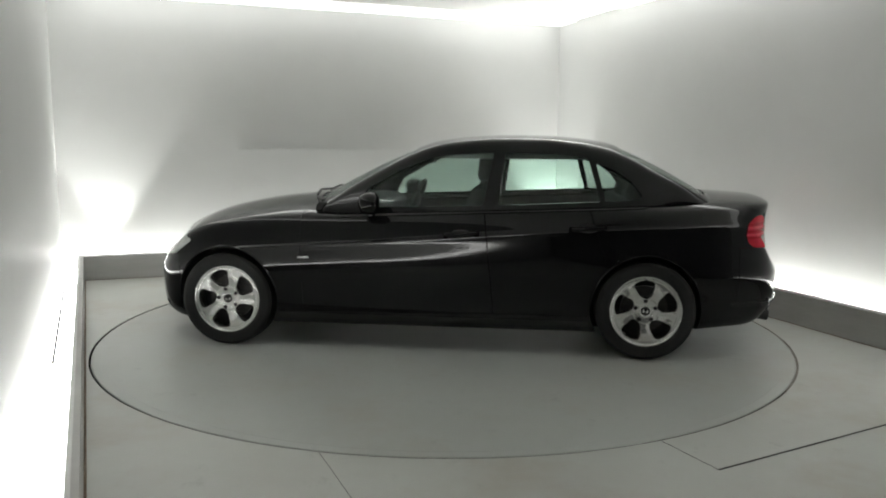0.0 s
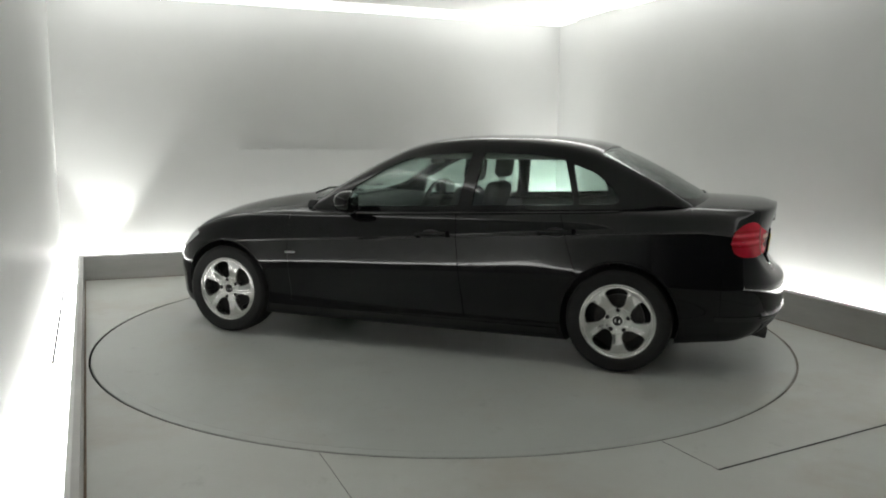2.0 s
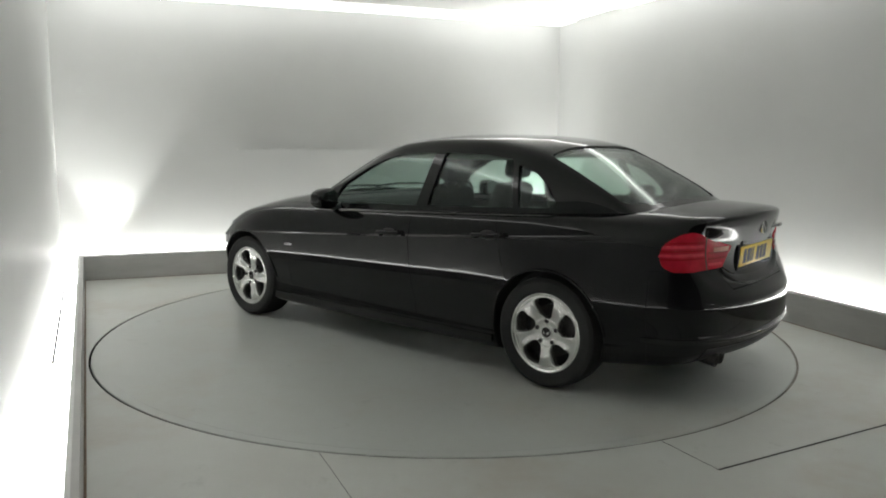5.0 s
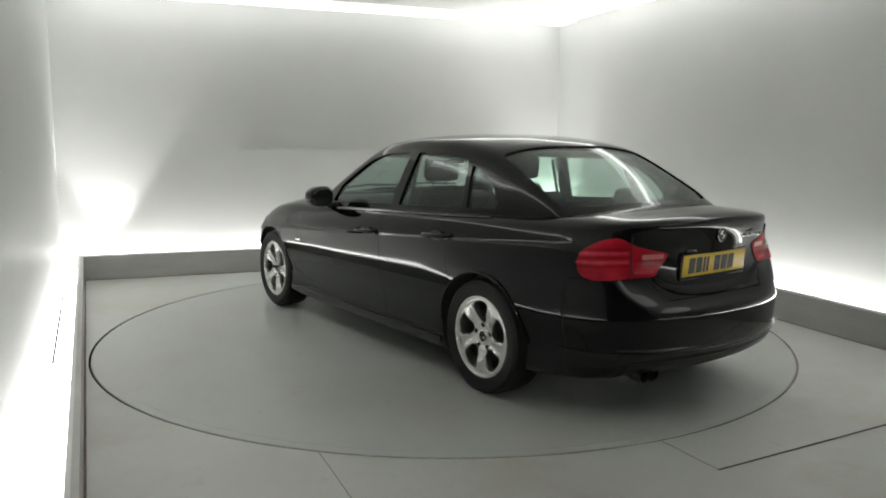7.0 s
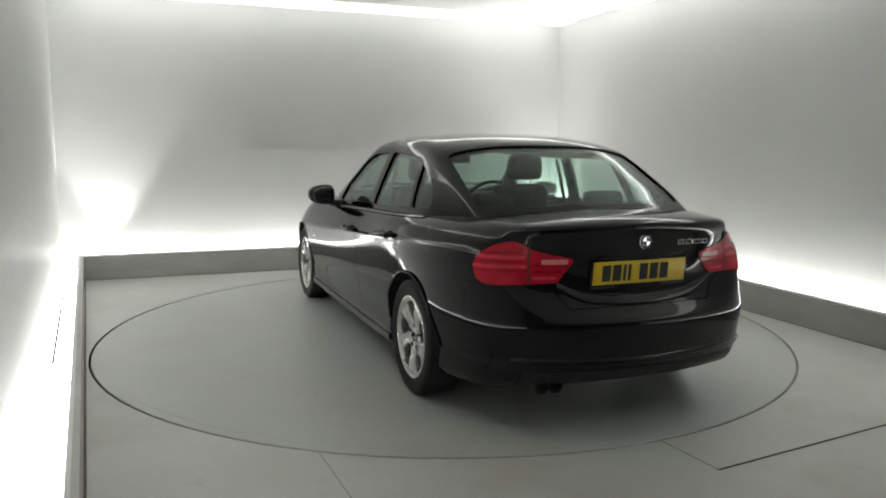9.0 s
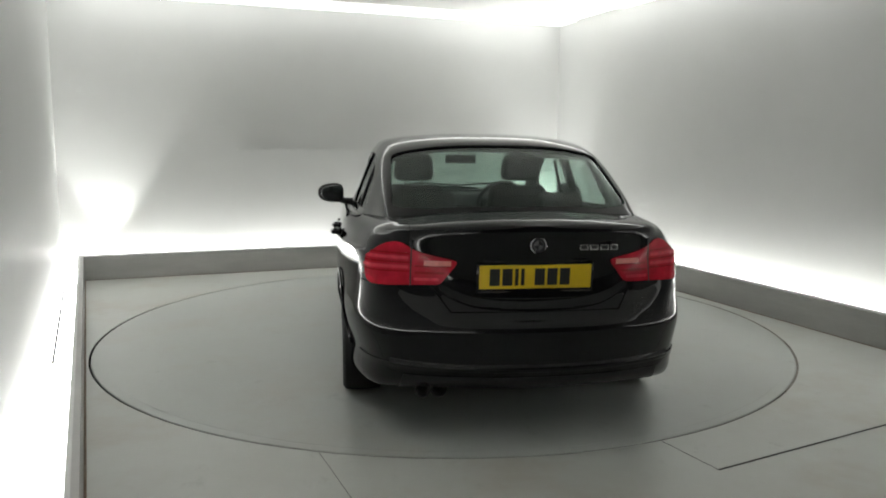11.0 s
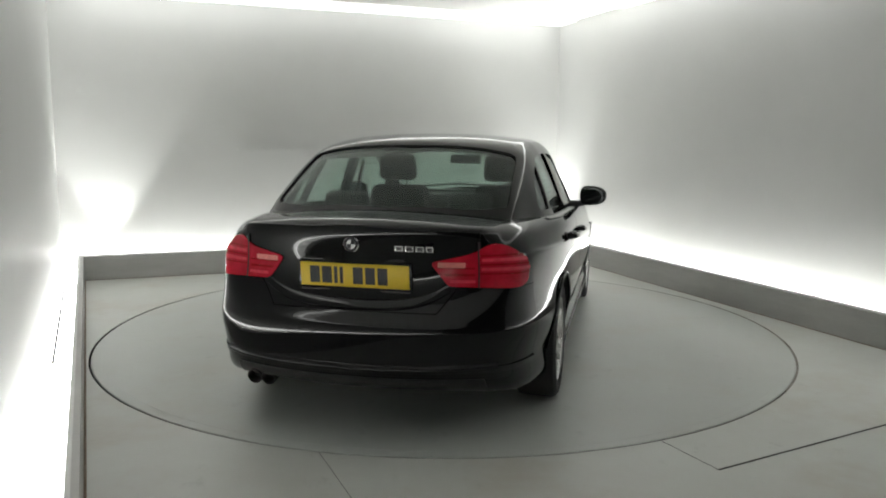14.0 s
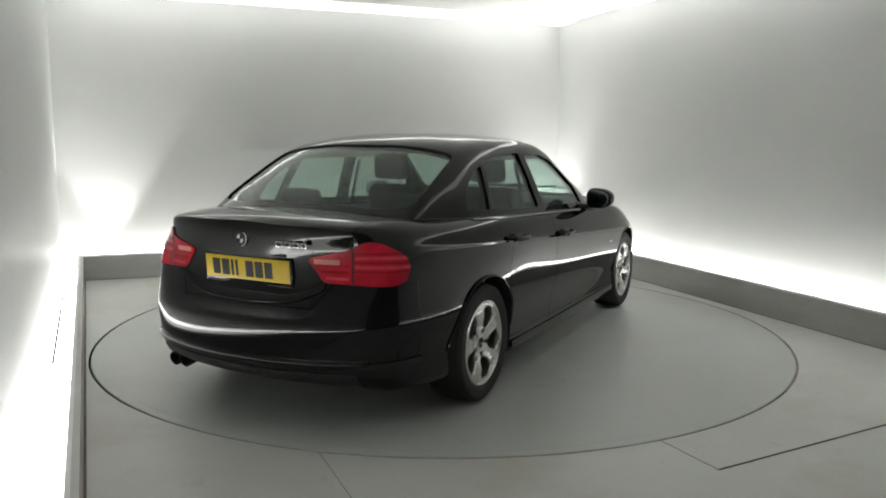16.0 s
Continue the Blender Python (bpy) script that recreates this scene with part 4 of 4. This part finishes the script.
        part("wheel_bolt", bm, INK, root, "dark wheel bolt", at=pose(0.066 * math.cos(a), 0.0015, 0.066 * math.sin(a)))
    part("brake_disc", lathe([(0.06, 0.01), (0.150, 0.01), (0.150, -0.012), (0.06, -0.012)], 40), STEEL, root, "worn steel brake disc")
    part("caliper", box((0.09, -0.03, -0.06), (0.175, 0.035, 0.06), 0.012), UNDER, root, "dark brake caliper", at=pose(0, 0, 0, 0, 20, 0))
    part("dust_shield", lathe([(0.02, -0.03), (0.20, -0.03), (0.20, -0.034), (0.02, -0.034)], 40), UNDER, root)
    return root


first = build_wheel()
first.parent = car
first.matrix_basis = pose(AXLE, 0.762, TYRE_R - 0.001, 0, 51, 0)
tagged(first, "silver five-spoke alloy wheel with black tyre")
for x, s, turn in ((-AXLE, 1, 36), (AXLE, -1, 40), (-AXLE, -1, 10)):
    w = copy_thing(first, pose(x, s * 0.762, TYRE_R - 0.001, 0, turn, 0 if s > 0 else 180))


# number plate, badge, letters
plate = part("number_plate", box((-0.006, -0.26, -0.0555), (0.004, 0.26, 0.0555), 0.003), YELLOW, car, "yellow rear number plate with black characters", at=pose(-2.222, 0, 0.763, 0, -5, 0))
part("plate_frame", box((-0.002, -0.272, -0.075), (0.012, 0.272, 0.064), 0.004), GLOSSTRIM, plate, "black plate holder")
part("plate_trim", box((-0.0045, -0.262, -0.0735), (0.0, 0.262, -0.0655), 0.002), STEEL, plate, "thin grey lower edge of the holder")
y = 0.213
for w in (0.047, 0.047, 0.016, 0.016, 0.0, 0.047, 0.047, 0.047):
    if w == 0.0:
        y -= 0.036
        continue
    part("character_bar", box((-0.0075, y - w, -0.0395), (-0.0055, y, 0.0395)), INK, plate, smooth=0)
    y -= w + 0.0115
badge = part("badge", lathe([(0.002, 0.004), (0.032, 0.004), (0.037, 0.0), (0.037, -0.006), (0.002, -0.006)], 36, "x"), CHROME, car, "round chrome and black boot badge", at=pose(-2.262, 0, 0.911, 0, 0, 180))
part("badge_ring", lathe([(0.022, 0.0052), (0.033, 0.0048), (0.033, 0.003), (0.024, 0.003)], 36, "x"), INK, badge)
for q in range(2):
    bm = prism([(0, 0)] + [(0.020 * math.cos(radians(180 * q + 90 * k / 6)), 0.020 * math.sin(radians(180 * q + 90 * k / 6))) for k in range(7)], 0.004, 0.0055, "x")
    part("badge_quarter", bm, INK, badge)
# the model badge as plain chrome blocks
y = -0.197
for w in (0.040, 0.040, 0.040, 0.034):
    b = part("model_badge", box((-0.003, y - w, -0.0125), (0.004, y, 0.0125), 0.002), ALLOY, car, "small satin silver block of the model badge", at=pose(-2.243, 0, 0.897, 0, -3, 0))
    part("badge_slot", box((-0.0036, y - w + 0.006, -0.008), (-0.0025, y - 0.006, 0.008)), INK, b, smooth=0)
    y -= w + 0.008
part("boot_handle", box((-0.012, -0.24, -0.010), (0.02, 0.24, 0.012), 0.006), GLOSSTRIM, car, "gloss black grip strip above the plate", at=pose(-2.219, 0, 0.838))

# exhaust: two short tips under the left of the bumper
for y in (0.440, 0.512):
    t = part("exhaust_tip", lathe([(0.029, -0.16), (0.033, -0.16), (0.037, 0.0), (0.034, 0.003), (0.031, 0.0)], 24, "x"), STEEL, car, "dark steel exhaust tip", at=pose(-2.222, y, 0.246, 0, 8, 180))
    part("bore", lathe([(0.002, -0.05), (0.028, -0.05), (0.028, -0.055), (0.002, -0.055)], 20, "x"), INK, t)


# mirrors and handles
def door_mirror(s):
    bm = bmesh.new()
    bmesh.ops.create_uvsphere(bm, u_segments=28, v_segments=18, radius=1)
    for v in bm.verts:
        x, yy, z = v.co
        sx = 0.085 if x > 0 else 0.045
        sq = lambda a, p: math.copysign(abs(a) ** p, a)
        v.co = (sq(x, 0.7) * sx, sq(yy, 0.75) * 0.098, sq(z, 0.75) * 0.072 * (1 - 0.18 * yy * s))
    h = part("door_mirror", bm, PAINT, car, "black door mirror", at=pose(0.365, s * 0.940, 0.978, 0, 0, s * 8))
    bm = bmesh.new()
    bmesh.ops.create_uvsphere(bm, u_segments=24, v_segments=12, radius=1)
    for v in bm.verts:
        x, yy, z = v.co
        sq = lambda a, p: math.copysign(abs(a) ** p, a)
        v.co = (x * 0.004, sq(yy, 0.75) * 0.084, sq(z, 0.75) * 0.058 * (1 - 0.18 * yy * s))
    part("mirror_glass", bm, MIRROR, h, "mirror glass", at=pose(-0.046, 0, 0))
    part("mirror_foot", tube([(0.015, -s * 0.05, -0.045), (0.02, -s * 0.11, -0.066), (0.02, -s * 0.19, -0.072)], [0.028, 0.024, 0.030], 10), PLASTIC, h, "black mirror foot")


def door_handle(x, z, s):
    yy = 0.893
    g = part("door_handle", tube([(x + 0.105, s * (yy - 0.02), z - 0.006), (x + 0.095, s * (yy + 0.018), z - 0.004), (x + 0.05, s * (yy + 0.026), z), (x - 0.05, s * (yy + 0.026), z + 0.004), (x - 0.095, s * (yy + 0.018), z + 0.007), (x - 0.105, s * (yy - 0.02), z + 0.008)],
                                     [0.014, 0.015, 0.014, 0.014, 0.015, 0.014], 10), PAINT, car, "black pull handle on the door")
    bm = bmesh.new()
    bmesh.ops.create_uvsphere(bm, u_segments=20, v_segments=10, radius=1)
    for v in bm.verts:
        v.co = (x + v.co.x * 0.065, s * (yy - 0.004) + v.co.y * 0.004, z + v.co.z * 0.028)
    part("handle_recess", bm, INK, g)


for s in (1, -1):
    door_mirror(s)
    door_handle(-0.20, 0.790, s)
    door_handle(-1.00, 0.838, s)
# wipers at the foot of the windscreen
for y0, y1 in ((0.50, -0.10), (-0.08, -0.60)):
    w = part("wiper", tube([(0.905 - 0.25 * y0 * y0, y0, 1.0), (0.90, (y0 + y1) / 2, 1.018), (0.88 - 0.18 * y1 * y1, y1, 1.008)], 0.009, 6), PLASTIC, car, "black windscreen wiper")
part("cowl", prism([(0.80, 0.56), (0.91, 0.30), (0.925, 0.0), (0.91, -0.30), (0.80, -0.56), (0.70, -0.62), (0.70, 0.62)], 0.93, 0.974, "z"), PLASTIC, car, "black scuttle panel")


# ---- the cabin ----
def cushion(lo, hi, bevel, m=None):
    return box(lo, hi, bevel, 3, m)


def seat(x, y):
    root = new("front_seat")
    root.parent = car
    root.matrix_basis = pose(x, y, 0.0)
    tagged(root, "dark cloth front seat with headrest")
    part("seat_cushion", cushion((-0.25, -0.25, 0.42), (0.27, 0.25, 0.58), 0.05), SEAT, root)
    bm = cushion((-0.06, -0.25, 0.0), (0.06, 0.25, 0.60), 0.05)
    for v in bm.verts:
        f = max(0.0, (v.co.z - 0.35) / 0.25)
        v.co.y *= 1 - 0.22 * f
    part("backrest", bm, SEAT, root, at=pose(-0.22, 0, 0.50, 0, -20, 0))
    bm = cushion((-0.055, -0.135, 0.0), (0.045, 0.135, 0.185), 0.045)
    for v in bm.verts:
        v.co.y *= 1 - 0.12 * max(0.0, (v.co.z - 0.1) / 0.085)
    hr = part("headrest", bm, SEAT, root, at=pose(-0.432, 0, 1.105, 0, -8, 0))
    for s in (1, -1):
        part("headrest_post", tube([(0.0, s * 0.06, -0.06), (0.0, s * 0.06, 0.02)], 0.006, 8), STEEL, hr)


seat(0.12, 0.37)
seat(0.12, -0.37)
bench = new("rear_bench")
bench.parent = car
tagged(bench, "dark cloth rear bench")
part("bench_cushion", cushion((-1.15, -0.66, 0.40), (-0.68, 0.66, 0.58), 0.06), SEAT, bench)
part("bench_backrest", cushion((-0.07, -0.66, 0.0), (0.06, 0.66, 0.52), 0.05), SEAT, bench, at=pose(-1.12, 0, 0.50, 0, -22, 0))
for y in (0.36, -0.36):
    part("headrest", cushion((-0.05, -0.13, 0.0), (0.04, 0.13, 0.125), 0.04), SEAT, bench, "low dark headrest", at=pose(-1.325, y, 0.968, 0, -14, 0))
part("parcel_shelf", box((-1.78, -0.62, 0.955), (-1.28, 0.62, 0.975), 0.006), CABIN, car, "dark parcel shelf")
part("dashboard", prism(rounded([(0.38, 0.72), (0.40, 0.90), (0.48, 0.955), (0.80, 0.965), (0.80, 0.72)], 0.04), -0.70, 0.70, "y"), CABIN, car, "dark dashboard")
wheel = part("steering_wheel", lathe([(0.180 + 0.015 * math.cos(a), 0.015 * math.sin(a)) for a in [2 * math.pi * k / 8 for k in range(8)]], 36, "x"), CABIN, car, "dark steering wheel", at=pose(0.28, -0.37, 0.90, 0, -24, 0))
part("wheel_boss", cushion((-0.02, -0.16, -0.05), (0.02, 0.16, 0.05), 0.018), CABIN, wheel)
part("door_card", box((-1.30, 0.69, 0.45), (0.62, 0.73, 0.93), 0.01), CABIN, car, "dark inner door lining")
part("door_card", box((-1.30, -0.73, 0.45), (0.62, -0.69, 0.93), 0.01), CABIN, car, "dark inner door lining")
rv = part("inside_mirror", cushion((-0.015, -0.115, -0.033), (0.015, 0.115, 0.033), 0.014), CABIN, car, "dark inside rear-view mirror", at=pose(0.10, -0.02, 1.243, 0, 10, 0))
part("mirror_stem", tube([(0.0, 0, 0.02), (0.06, 0, 0.055)], 0.010, 8), CABIN, rv)
hl_me = baked(greenhouse(0.037), [("DIFFERENCE", greenhouse(0.042)), ("INTERSECT", prism([(0.08, 1.26), (-1.15, 1.26), (-1.15, 1.5), (0.08, 1.5)], -0.9, 0.9, "y"))])
part("headliner", bm_of(hl_me), HEADLINER, car, "pale grey headliner", smooth=35)
for x, z in ((-0.40, 0.97), ):
    for s in (1, -1):
        part("belt_strap", tube([(x, s * 0.70, 0.80), (x + 0.01, s * 0.63, 1.12), (x + 0.01, s * 0.60, 1.24)], 0.012, 6), SEAT, car, "dark seat belt strap")

# ---- the wall's batten and joints ----
def on_north(z0, z1, u0, u1, depth, name, label, material):
    n = Vector((BDIR.y, -BDIR.x))
    a, b = walls[0] + BDIR * u0, walls[0] + BDIR * u1
    return tagged(part(name, slab([a, b, b + n * depth, a + n * depth], z0, z1), material, smooth=0), label, kind="structure", category="trim")


on_north(1.262, 1.275, 1.76, 3.75, 0.085, "trim_batten", "slim white horizontal batten on the booth wall", WALL)
on_north(0.42, 1.02, 1.68, 1.70, 0.006, "trim_joint", "upright white joint strip on the booth wall", WALL)


# ---- what turns ----
def motions():
    rows, disc = [], []
    for k in range(33):
        t = 0.5 * k
        a = radians(heading(t))
        c, s = math.cos(a), math.sin(a)
        x = -(c * PIVOT[0] - s * PIVOT[1])
        y = -(s * PIVOT[0] + c * PIVOT[1])
        rows.append((t, pose(x, y, 0.0, 0, 0, heading(t))))
        disc.append((t, pose(0, 0, 0, 0, 0, heading(t))))
    walk(car, rows)
    walk(turntable, disc)


motions()
